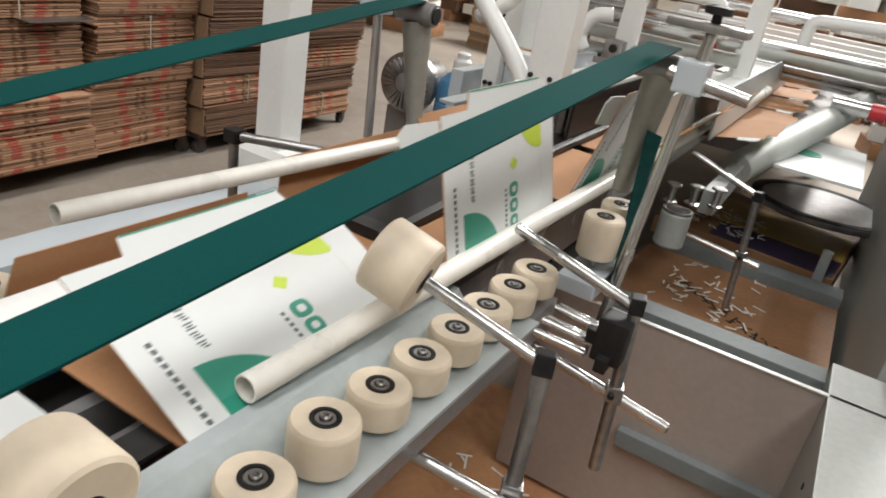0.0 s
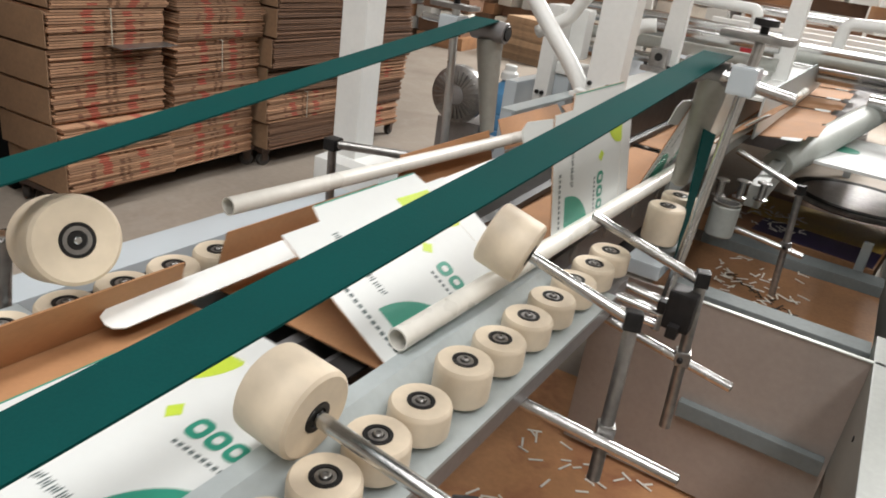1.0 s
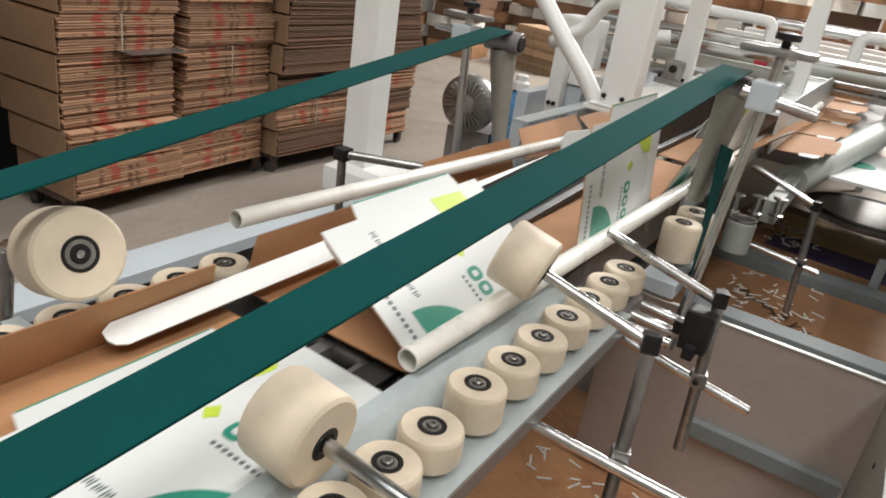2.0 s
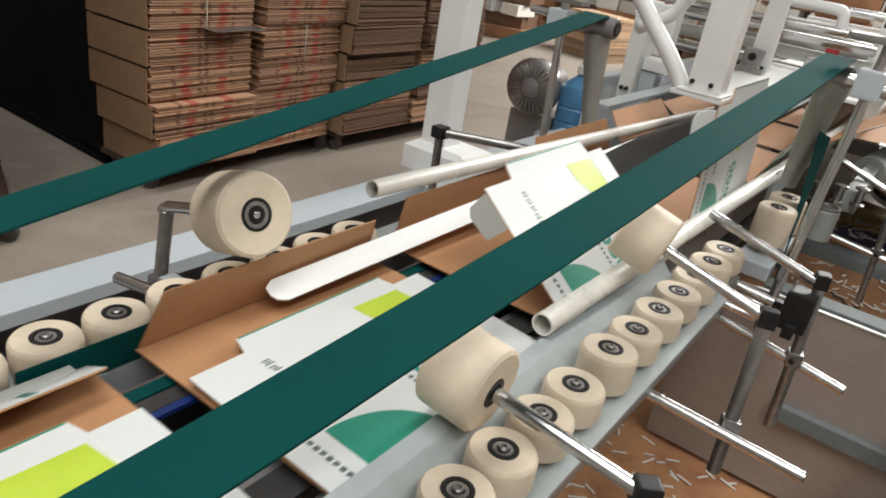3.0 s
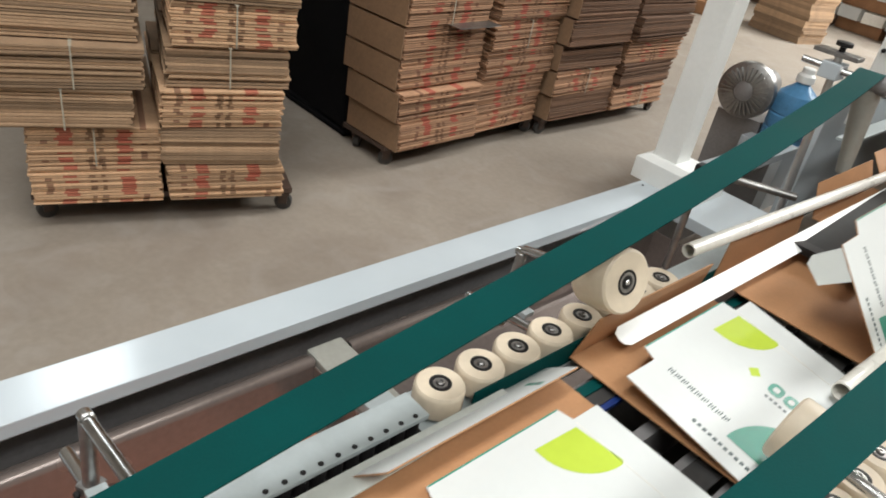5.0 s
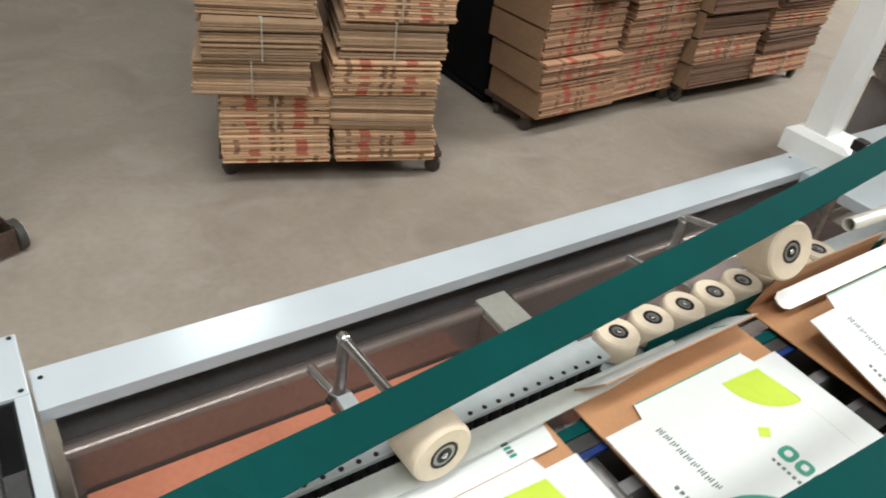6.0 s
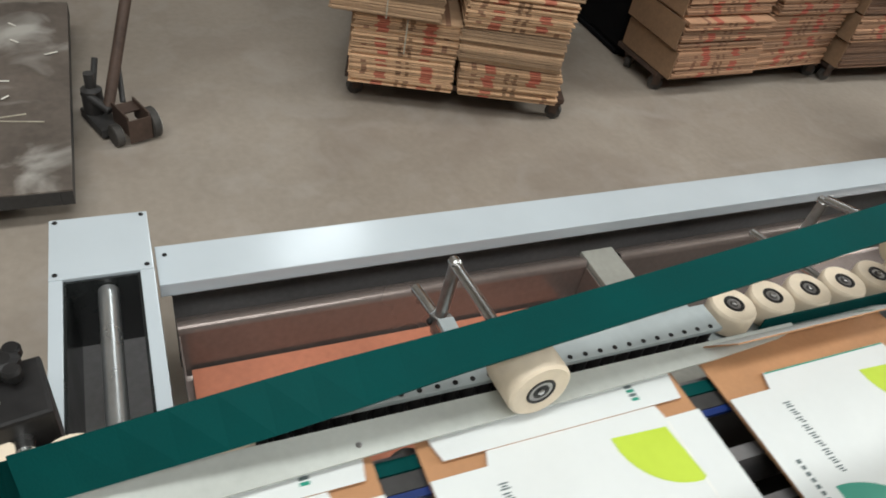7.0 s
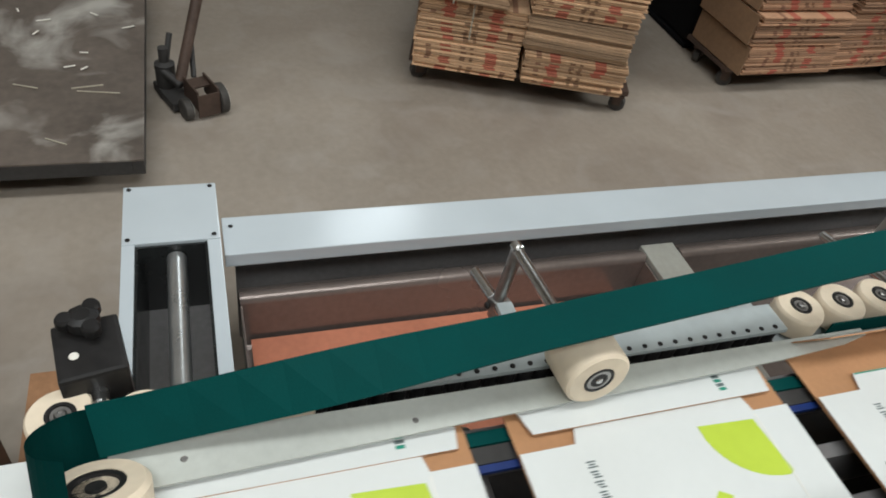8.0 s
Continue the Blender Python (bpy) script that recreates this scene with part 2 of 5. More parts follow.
def rod(bm, p0, p1, r, seg=18, index=0, r1=None):
    """A round bar with chamfered ends."""
    m, n = between(p0, p1)
    e = min(0.003, r * 0.3)
    r1 = r1 or r
    return turned(bm, [(r - e, 0), (r, e), (r1, n - e), (r1 - e, n)], m, seg, index)


def tube(bm, p0, p1, r, wall, seg=24):
    """An open tube with a visible bore."""
    m, n = between(p0, p1)
    prof = [(r - wall, 0.0), (r, 0.0), (r, n), (r - wall, n)]
    rings = [[bm.verts.new(m @ Vector((q * math.cos(a), q * math.sin(a), z))) for a in (2 * math.pi * k / seg for k in range(seg))] for q, z in prof]
    for i, (a, b) in enumerate(zip(rings, rings[1:] + rings[:1])):
        for k in range(seg):
            f = bm.faces.new((a[k], a[(k + 1) % seg], b[(k + 1) % seg], b[k]))
            f.smooth = i % 2 == 1
    for ring in rings:
        for k in range(seg):
            bm.edges.get((ring[k], ring[(k + 1) % seg])).smooth = False
    return bm


def bent(bm, pts, r, seg=16, steps=8):
    """A pipe along points with rounded bends (Catmull-Rom)."""
    pts = [Vector(p) for p in pts]
    ext = [2 * pts[0] - pts[1]] + pts + [2 * pts[-1] - pts[-2]]
    line = []
    for i in range(1, len(ext) - 2):
        a, b, c, d = ext[i - 1 : i + 3]
        for k in range(steps):
            t = k / steps
            line.append(0.5 * (2 * b + (c - a) * t + (2 * a - 5 * b + 4 * c - d) * t * t + (3 * b - a - 3 * c + d) * t**3))
    line.append(pts[-1])
    rings, side = [], None
    for i, p in enumerate(line):
        d = (line[min(i + 1, len(line) - 1)] - line[max(i - 1, 0)]).normalized()
        side = (side - d * side.dot(d)).normalized() if side else d.orthogonal().normalized()
        up = d.cross(side)
        rings.append([bm.verts.new(p + r * (math.cos(2 * math.pi * k / seg) * side + math.sin(2 * math.pi * k / seg) * up)) for k in range(seg)])
    for a, b in zip(rings, rings[1:]):
        for k in range(seg):
            f = bm.faces.new((a[k], a[(k + 1) % seg], b[(k + 1) % seg], b[k]))
            f.smooth = True
    bm.faces.new(list(reversed(rings[0])))
    bm.faces.new(rings[-1])
    return bm


def slab(bm, outline, z0, z1, top=0, side=0, bottom=0):
    """A plate from an outline (counter-clockwise) between two heights."""
    lo = [bm.verts.new((x, y, z0)) for x, y in outline]
    hi = [bm.verts.new((x, y, z1)) for x, y in outline]
    f = bm.faces.new(hi)
    f.material_index = top
    f = bm.faces.new(list(reversed(lo)))
    f.material_index = bottom
    n = len(lo)
    for k in range(n):
        f = bm.faces.new((lo[k], lo[(k + 1) % n], hi[(k + 1) % n], hi[k]))
        f.material_index = side
    return bm


def mesh(name, bm, *materials):
    bmesh.ops.recalc_face_normals(bm, faces=bm.faces)
    me = bpy.data.meshes.new(name)
    bm.to_mesh(me)
    bm.free()
    for m in materials:
        me.materials.append(m)
    return me


def part(name, bm, material, parent, label=""):
    """One mesh object under a thing or a part."""
    ob = new(name, mesh(name, bm, *(material if isinstance(material, (list, tuple)) else (material,))))
    ob.parent = parent
    return tagged(ob, label)


def thing(name, label, category, at=None, group="", kind=""):
    """An Empty that carries the parts of a thing."""
    ob = new(name)
    ob.empty_display_size = 0.05
    if at is not None:
        ob.matrix_basis = at
    return tagged(ob, label, category, group, kind)


def single(name, bm, material, label, category, at=None, group="", kind=""):
    ob = new(name, mesh(name, bm, *(material if isinstance(material, (list, tuple)) else (material,))))
    if at is not None:
        ob.matrix_basis = at
    return tagged(ob, label, category, group, kind)


def B():
    return bmesh.new()


# ---- the hall ----
X0, X1, Y0, Y1 = -6.5, 9.0, -8.0, 22.0
single("floor", box(B(), X0, Y0, -0.2, X1, Y1, 0.0), CONCRETE, "worn beige concrete factory floor with stains", "floor", kind="structure")
bm = box(B(), X0 - 0.2, Y0, 0, X0, Y1, 5.3)
box(bm, X0 - 0.2, Y0, 6.3, X0, Y1, ROOF)
edge = Y0
for y0, y1 in HIGH_WINDOWS:
    box(bm, X0 - 0.2, edge, 5.3, X0, y0, 6.3)
    edge = y1
box(bm, X0 - 0.2, edge, 5.3, X0, Y1, 6.3)
single("wall_west", bm, WALLM, "dusty plastered hall wall", "wall", kind="structure")
single("wall_east", box(B(), X1, Y0, 0, X1 + 0.2, Y1, ROOF), WALLM, "dusty plastered hall wall", "wall", kind="structure")
single("wall_south", box(B(), X0 - 0.2, Y0 - 0.2, 0, X1 + 0.2, Y0, ROOF), WALLM, "dusty plastered hall wall", "wall", kind="structure")
single("wall_north", box(B(), X0 - 0.2, Y1, 0, X1 + 0.2, Y1 + 0.2, ROOF), WALLM, "dusty plastered hall wall", "wall", kind="structure")
bm = B()
xs = [X0 - 0.2, -0.2, 1.0, 3.0, 4.2, X1 + 0.2]
for k, (a, b) in enumerate(zip(xs, xs[1:])):
    if k % 2 == 0:
        box(bm, a, Y0, ROOF, b, Y1, ROOF + 0.12)
    else:
        spans = [(-4.9, 1.1), (9.0, 15.0)]
        edge = Y0
        for s0, s1 in spans:
            box(bm, a, edge, ROOF, b, s0, ROOF + 0.12)
            edge = s1
        box(bm, a, edge, ROOF, b, Y1, ROOF + 0.12)
single("ceiling", bm, WALLM, "pale roof deck with open skylights", "ceiling", kind="structure")


# ---- stacks of flattened cartons on trolleys ----
def bundle_mesh(seed, count, w, d, h, material):
    """A strapped bundle of flat boards; w runs along the stack's front, d into it."""
    rnd = random.Random(seed)
    bm = B()
    step = h / count
    for k in range(count):
        a, b = rnd.uniform(-0.012, 0.012), rnd.uniform(-0.010, 0.010)
        short = rnd.uniform(0, 0.012)
        box(bm, -d / 2 + a, -w / 2 + b + short, k * step + 0.0004, d / 2 + a - rnd.uniform(0, 0.01), w / 2 + b, (k + 1) * step - rnd.uniform(0.0012, 0.0034))
    return mesh("bundle", bm, material)


def strap_mesh(w, d, h):
    bm = B()
    for x in (-d / 2 - 0.015, d / 2 + 0.012):
        box(bm, x, -0.003, 0.0, x + 0.002, 0.003, h)
    box(bm, -d / 2 - 0.015, -0.006, h, d / 2 + 0.014, 0.006, h + 0.002)
    return mesh("strap", bm, TWINE)


BW, BD, BH = 0.51, 0.46, 0.163
PLAIN = [bundle_mesh(k, 10, BW - 0.03, BD - 0.02, BH, BOARDS) for k in range(4)]
PRINTED = [bundle_mesh(20 + k, 11, BW - 0.03, BD - 0.02, BH, BOARDSP) for k in range(5)]
REDDISH = [bundle_mesh(30 + k, 10, BW - 0.03, BD - 0.02, BH, BOARDSR) for k in range(3)]
DIM = [bundle_mesh(40 + k, 9, BW - 0.03, BD - 0.02, BH, BOARDSDIM) for k in range(3)]
STRAP = strap_mesh(BW - 0.03, BD - 0.02, BH)


def caster(at, parent, r=0.05):
    c = part("caster", rod(B(), (-0.017, 0, r), (0.017, 0, r), r, 20), RUBBER, parent, "dark rubber caster wheel")
    c.matrix_basis = at
    f = B()
    box(f, -0.026, -0.02, r - 0.005, -0.02, 0.02, 2 * r + 0.01)
    box(f, 0.02, -0.02, r - 0.005, 0.026, 0.02, 2 * r + 0.01)
    box(f, -0.03, -0.03, 2 * r, 0.03, 0.03, 2 * r + 0.012)
    part("fork", f, RUST, c)
    return c


SHEETS = 14
BOARD_H = BH / SHEETS


def board_mesh(seed, material, width):
    rnd = random.Random(seed)
    bm = B()
    w, d = width - 0.03, BD - 0.02
    box(bm, -d / 2, -w / 2 + rnd.uniform(0, 0.012), 0.0004, d / 2 - rnd.uniform(0, 0.012), w / 2, BOARD_H - rnd.uniform(0.0014, 0.0046))
    return mesh("board", bm, material)


WIDTHS = (BW, 0.63, 0.68)
SINGLE = {(i, w): [board_mesh(80 + 10 * i + k, m, w) for k in range(5)] for w in WIDTHS for i, m in enumerate((BOARDS, BOARDSP, BOARDSR, BOARDSDIM))}


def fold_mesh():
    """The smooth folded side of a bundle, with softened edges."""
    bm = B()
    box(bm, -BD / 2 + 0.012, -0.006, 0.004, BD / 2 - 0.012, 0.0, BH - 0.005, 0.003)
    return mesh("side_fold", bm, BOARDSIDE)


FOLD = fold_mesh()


def loose_bundle(rnd, kind, parent, m, width, folded):
    """A bundle whose boards are parts of their own; folded closes its -y side."""
    ob = new("carton_pack", rnd.choice(SINGLE[kind, width]))
    ob.parent, ob.matrix_basis = parent, m
    slide = rnd.uniform(-0.0017, 0.0017)
    for k in range(1, SHEETS):
        b = new("board", rnd.choice(SINGLE[kind, width]))
        b.parent = ob
        b.matrix_basis = pose(slide * k + rnd.uniform(-0.006, 0.006), rnd.uniform(-0.007, 0.007), k * BOARD_H, rnd.uniform(-0.12, 0.12), 0, rnd.uniform(-0.5, 0.5) + 180 * rnd.randint(0, 1))
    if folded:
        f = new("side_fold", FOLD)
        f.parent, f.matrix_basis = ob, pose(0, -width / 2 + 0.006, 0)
    return ob


def stack(at, layers, across, seed, label, pick, group="carton stacks", loose=0, width=BW, slip=None, folded=False, rows=2):
    """A trolley and the bundles on it; local +x is the front, y runs along it."""
    rnd = random.Random(seed)
    w = across * width
    trolley = thing("platform_trolley", "low brown steel platform trolley on casters", "trolley", at, "platform trolleys")
    part("deck", box(B(), -0.46 * rows, -w / 2 + 0.02, 0.098, -0.09, w / 2 + 0.06, 0.124, 0.004), RUST, trolley)
    for x in (0.08 - 0.46 * rows, -0.13):
        for y in (-w / 2 + 0.07, w / 2 + 0.03):
            caster(pose(x, y, 0, 0, 0, rnd.uniform(-40, 40)), trolley, 0.040)
    pile = thing("carton_stack", label, "carton stack", at @ pose(0, 0, 0.126), group)
    for n in range(layers):
        for col in range(across):
            for row in range(rows):
                kind = pick(n, col, rnd)
                lean = 0.018 * math.sin(n * 0.9 + col * 2.1 + seed)
                dx, dy = slip(n, col) if slip else (0.0, 0.0)
                flip = 180 if rnd.random() < 0.4 and not folded else 0
                place = pose(-BD / 2 - row * (BD + 0.005) + rnd.uniform(-0.020, 0.020) + lean * 0.6 + dx, (col + 0.5) * width - w / 2 + rnd.uniform(-0.010, 0.010) + lean + dy, n * (BH + 0.004), 0, 0, rnd.uniform(-1.8, 1.8) + flip)
                if n < loose:
                    ob = loose_bundle(rnd, 1 if kind is PRINTED else 2 if kind is REDDISH else 3 if kind is DIM else 0, pile, place, width, folded and col == 0)
                else:
                    ob = tagged(new("carton_pack", rnd.choice(kind)), kind="stuff")
                    ob.parent, ob.matrix_basis = pile, place
                if row == 0 and kind is not DIM and rnd.random() < 0.4:
                    st = new("strap", STRAP)
                    st.parent = ob
    return pile


def mixed(n, col, rnd):
    return REDDISH


def lower_printed(n, col, rnd):
    return PRINTED if n in ((0, 1, 5, 8), (0, 2, 4, 7))[col] else PLAIN


def slipped(n, col):
    """Upper bundles of the near stack stand a little off the lower ones."""
    if col == 0:
        return (0.0, 0.0) if n < 2 else (0.03, -0.075) if n == 2 else (0.045, -0.02) if n == 3 else (0.0, -0.02)
    return (0.012, 0.0) if n < 3 else (0.0, 0.035)


def plain(n, col, rnd):
    return DIM if rnd.random() < 0.8 else REDDISH


def facing(p, q):
    """Pose of a stack whose front runs from p to q on the floor, the front on the right of that way."""
    ang = math.degrees(math.atan2(q[1] - p[1], q[0] - p[0])) - 90
    return pose((p[0] + q[0]) / 2, (p[1] + q[1]) / 2, 0, 0, 0, ang)


stack(facing((-2.185, -0.342), (-1.839, 0.615)), 9, 2, 1, "stack of flattened brown cartons with red printed edges, strapped in bundles", lower_printed, loose=9, slip=slipped)
stack(facing((-2.025, 1.39), (-2.085, 2.65)), 11, 2, 2, "tall stack of flattened cartons with red printed edges", mixed, loose=11, width=0.63, folded=True, rows=1)
stack(facing((-2.02, 2.68), (-2.03, 4.04)), 11, 2, 3, "tall brown stack of plain flattened cartons, darkened for the shade there", plain, loose=11, width=0.68, folded=True)
# added block, no real stack: its black puts the gap's shade into shape
cover = thing("covered_stack", "added black block for the deep shade between the carton stacks", "covered stack")
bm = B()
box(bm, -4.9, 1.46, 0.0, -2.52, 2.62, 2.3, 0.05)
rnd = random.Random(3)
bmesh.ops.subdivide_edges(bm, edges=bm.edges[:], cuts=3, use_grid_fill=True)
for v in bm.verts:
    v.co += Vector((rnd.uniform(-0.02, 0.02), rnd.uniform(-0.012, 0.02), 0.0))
part("cover", bm, GAP_SHADE, cover)
# thin black foot, the same painted shade at floor level
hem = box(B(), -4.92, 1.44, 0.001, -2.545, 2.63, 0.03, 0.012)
part("shade_foot", hem, GAP_SHADE, cover, "low black foot that carries the gap's shade to the floor")
stack(facing((-3.4, 4.2), (-3.3, 5.3)), 12, 2, 6, "brown stack of plain flattened cartons, darkened for the shade there", plain)

# a folded metal sheet left lying across the bundles of the tall stack
single("metal_sheet", box(B(), -0.13, -0.17, 0, 0.014, 0.15, 0.004, 0.001), STEEL, "thin grey sheet sticking out of the carton stack", "sheet", pose(-2.005, 1.86, 0.789, 0, 0, 3))


# ---- machine frame, near the trolleys ----
BAR_IN, BAR_OUT, BAR_Z = -0.622, -0.757, 0.518
bm = B()
box(bm, BAR_OUT, -1.215, 0.478, BAR_IN, 3.0, BAR_Z, 0.003)
side_beam = thing("side_beam", "long pale grey painted machine side beam with a flat top", "machine frame")
part("beam", bm, GREY, side_beam)
bm = B()
box(bm, -0.740, -1.19, 0.10, -0.715, 2.95, 0.478)
part("skirt", bm, GREYDARK, side_beam, "dull sheet skirt below the beam")
for y in (-0.9, 0.6, 1.7):
    part("leg", box(B(), -0.757, y - 0.05, 0.0, -0.742, y + 0.05, 0.478, 0.002), GREY, side_beam)
for y in (-1.195, 1.66):
    part("screw", rod(B(), (-0.722, y, BAR_Z), (-0.722, y, BAR_Z + 0.003), 0.006, 10), BLACK, side_beam)
# folded trays along the beam's inner side
tray_tpl = thing("drip_tray", "dull stainless folded tray along the machine side", "tray", group="side trays")
for y0, y1 in ((-1.19, -0.065), (0.055, 1.55)):
    bm = B()
    prof = [(-0.66, 0.36), (-0.635, 0.385), (-0.61, 0.41), (-0.585, 0.428), (-0.572, 0.436), (-0.562, 0.439), (-0.554, 0.437), (-0.549, 0.430), (-0.547, 0.42), (-0.547, 0.285), (-0.543, 0.272), (-0.53, 0.268), (-0.03, 0.268)]
    loop = prof + [(x - (0.004 if z < 0.43 and x > -0.55 else 0.0), z - 0.004) for x, z in reversed(prof)]
    ends = [[bm.verts.new((x, y, z)) for x, z in loop] for y in (y0, y1)]
    n = len(loop)
    for k in range(n):
        f = bm.faces.new((ends[0][k], ends[0][(k + 1) % n], ends[1][(k + 1) % n], ends[1][k]))
        f.smooth = 2 <= k % (n // 2) <= 7
    part("tray_sheet", bm, TRAYM, tray_tpl)
    for y in (y0, y1 - 0.004):
        part("tray_end", box(B(), -0.545, y, 0.268, -0.03, y + 0.004, 0.42), TRAYM, tray_tpl)
part("cross_plate", box(B(), -0.60, -0.060, 0.400, -0.05, 0.050, 0.436, 0.006), ARMM, tray_tpl, "dull beige-grey plate bridging the two trays")
single("cardboard_sheet", box(B(), -0.538, -1.17, 0.292, -0.06, -0.12, 0.298), RUSTB, "reddish brown cardboard sheet lying in the tray", "cardboard")

# ---- end box with a cross shaft ----
endbox = thing("end_housing", "pale grey end housing with an open top and shaft", "machine housing")
part("cap", box(B(), -0.858, -1.437, 0.34, -0.650, -1.221, 0.55, 0.003), GREY, endbox, "flat grey cap screwed at its corners")
for x in (-0.845, -0.664):
    for y in (-1.424, -1.235):
        part("screw", rod(B(), (x, y, 0.55), (x, y, 0.554), 0.006, 10), BLACK, endbox)
part("side_wall", box(B(), -0.650, -1.437, 0.20, 0.02, -1.409, 0.548, 0.002), GREY, endbox)
part("side_wall", box(B(), -0.650, -1.251, 0.20, 0.02, -1.221, 0.548, 0.002), GREY, endbox)
part("trough", box(B(), -0.650, -1.409, 0.20, 0.02, -1.251, 0.33), GREYDARK, endbox)
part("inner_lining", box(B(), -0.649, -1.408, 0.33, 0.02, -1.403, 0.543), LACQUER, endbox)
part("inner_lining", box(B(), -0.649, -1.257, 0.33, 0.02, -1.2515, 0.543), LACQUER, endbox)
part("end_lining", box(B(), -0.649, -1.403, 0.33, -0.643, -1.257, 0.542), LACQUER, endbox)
part("shaft", rod(B(), (-0.643, -1.323, 0.505), (0.10, -1.323, 0.505), 0.022, 24), GROUND, endbox, "bright ground steel cross shaft")
part("foot", box(B(), -0.80, -1.40, 0.0, -0.70, -1.26, 0.34, 0.004), GREY, endbox)
part("foot", box(B(), -0.10, -1.40, 0.0, 0.0, -1.26, 0.20, 0.004), GREY, endbox)

# ---- guide rollers on upright axles ----
def roller_thing(h=0.05, r=0.0465):
    ob = thing("guide_roller", "cream nylon guide roller with a black bearing on an upright axle", "roller", group="guide rollers")
    prof = [(r - 0.004, -h), (r - 0.001, -h + 0.003), (r, -h + 0.007), (r, -0.008), (r - 0.001, -0.004), (r - 0.004, 0.0), (0.0205, 0.0), (0.0205, -0.004), (0.001, -0.004)]
    part("tyre", turned(B(), prof, seg=32), NYLON, ob)
    part("bearing", turned(B(), [(0.0205, -0.004), (0.0205, 0.0012), (0.0150, 0.0012), (0.0145, -0.003), (0.001, -0.003)], seg=28), BLACK, ob)
    part("washer", turned(B(), [(0.0135, -0.003), (0.0135, 0.0005), (0.0085, 0.0005), (0.0085, -0.003)], seg=20), STEEL, ob)
    part("axle_bolt", turned(B(), [(0.0070, -0.003), (0.0070, 0.0035), (0.0055, 0.005), (0.0035, 0.005), (0.0035, 0.002)], seg=14), STEEL, ob)
    part("axle", rod(B(), (0, 0, -h - 0.03), (0, 0, -h), 0.008, 10), STEEL, ob)
    return ob


ROLLER = roller_thing()
TALL = roller_thing(0.064)
RIGHT_Y = [-1.32 + 0.1 * k for k in range(13)] + [-0.015, 0.08, 0.179, 0.281, 0.381, None, 0.617, 0.725, 0.831, 0.940, 1.048, 1.150]
spots = [(0.557, y, 0.86) for y in RIGHT_Y if y is not None]
spots += [(0.0, -0.198 + 0.1005 * k, 0.86) for k in range(8)]
spots += [(0.002, -1.455, 0.85), (0.018, -1.352, 0.845), (0.020, -1.255, 0.845), (0.022, -1.158, 0.845)]
ROLLER.matrix_basis = pose(*spots[0])
for s in spots[1:]:
    copy_thing(ROLLER, pose(*s, 0, 0, random.uniform(0, 360)))
TALL.matrix_basis = pose(0.557, 0.499, 0.872)
RAISED = roller_thing(0.095)
RAISED.matrix_basis = pose(0.600, 1.40, 0.922)
copy_thing(RAISED, pose(0.600, 1.52, 0.922))

# ---- plates that carry the rollers ----
bm = B()
slab(bm, [(0.480, -1.40), (0.618, -1.40), (0.618, 1.06), (0.480, 1.06)], 0.792, 0.800)
carrier = thing("roller_carrier", "long galvanised plate that carries a row of rollers", "machine rail", group="roller carriers")
part("plate", bm, PLATE, carrier)
bm = B()
prof = [(0.448, 0.8405), (0.474, 0.8405), (0.512, 0.8015), (0.516, 0.8015), (0.478, 0.8435), (0.448, 0.8435)]
ends = [[bm.verts.new((x, y, z)) for x, z in prof] for y in (-1.40, 0.98)]
for k in range(6):
    bm.faces.new((ends[0][k], ends[0][(k + 1) % 6], ends[1][(k + 1) % 6], ends[1][k]))
bm.faces.new(list(reversed(ends[0])))
bm.faces.new(ends[1])
part("edge_cover", bm, PLATE, carrier, "bent sheet that holds the cartons' edge down")
part("rail", box(B(), 0.47, -1.40, 0.72, 0.60, 1.2, 0.79), GREYDARK, carrier)
part("block", box(B(), 0.555, 1.30, 0.76, 0.645, 1.60, 0.798, 0.004), GREY, carrier, "grey block under two raised rollers")
carrier2 = thing("roller_carrier", "long galvanised rail with a row of screw holes and rollers", "machine rail", group="roller carriers")
part("rail", box(B(), -0.055, -0.262, 0.76, 0.050, 1.15, 0.803), PLATE, carrier2)
part("rail", box(B(), -0.012, -1.40, 0.76, 0.050, -0.263, 0.803), PLATE, carrier2)
part("perforated_rail", box(B(), -0.016, -1.15, 0.848, 0.046, -0.262, 0.858, 0.002), PLATE, carrier2, "pale rail with a row of small holes")
part("rail_end", box(B(), -0.075, -0.318, 0.8035, -0.0165, -0.262, 0.826, 0.004), PLATE, carrier2, "pale end block of the rail")
# dark filler: the shade behind the bearings put into colour
part("rail_gap_fill", box(B(), -0.014, -1.15, 0.804, 0.028, -0.262, 0.8475), SHADOWY, carrier2, "dark filler for the shade behind the bearings")
for k in range(28):
    y = -0.285 - 0.0305 * k
    part("screw_hole", rod(B(), (0.037, y, 0.8575), (0.037, y, 0.8588), 0.0046, 10), BLACK, carrier2)
    part("bearing", rod(B(), (0.033, y, 0.806), (0.033, y, 0.847), 0.0118, 14), BLACK, carrier2)
# added black strip darkens the gap's floor in place of shade
part("dark_gap_strip", box(B(), 0.0285, -1.15, 0.8035, 0.069, -0.262, 0.810), BLACK, carrier2, "black strip for the shade in the gap beside the bearings")
bm = B()
rings = []
for y, out in ((-1.42, 0.137), (-0.90, 0.118), (-0.32, 0.102), (-0.16, 0.090), (-0.10, 0.078)):
    prof = [(0.050, 0.818), (0.064, 0.846), (out, 0.847), (out, 0.850), (0.062, 0.849), (0.048, 0.820)]
    rings.append([bm.verts.new((x, y, z)) for x, z in prof])
for p, q in zip(rings, rings[1:]):
    for k in range(6):
        bm.faces.new((p[k], p[(k + 1) % 6], q[(k + 1) % 6], q[k]))
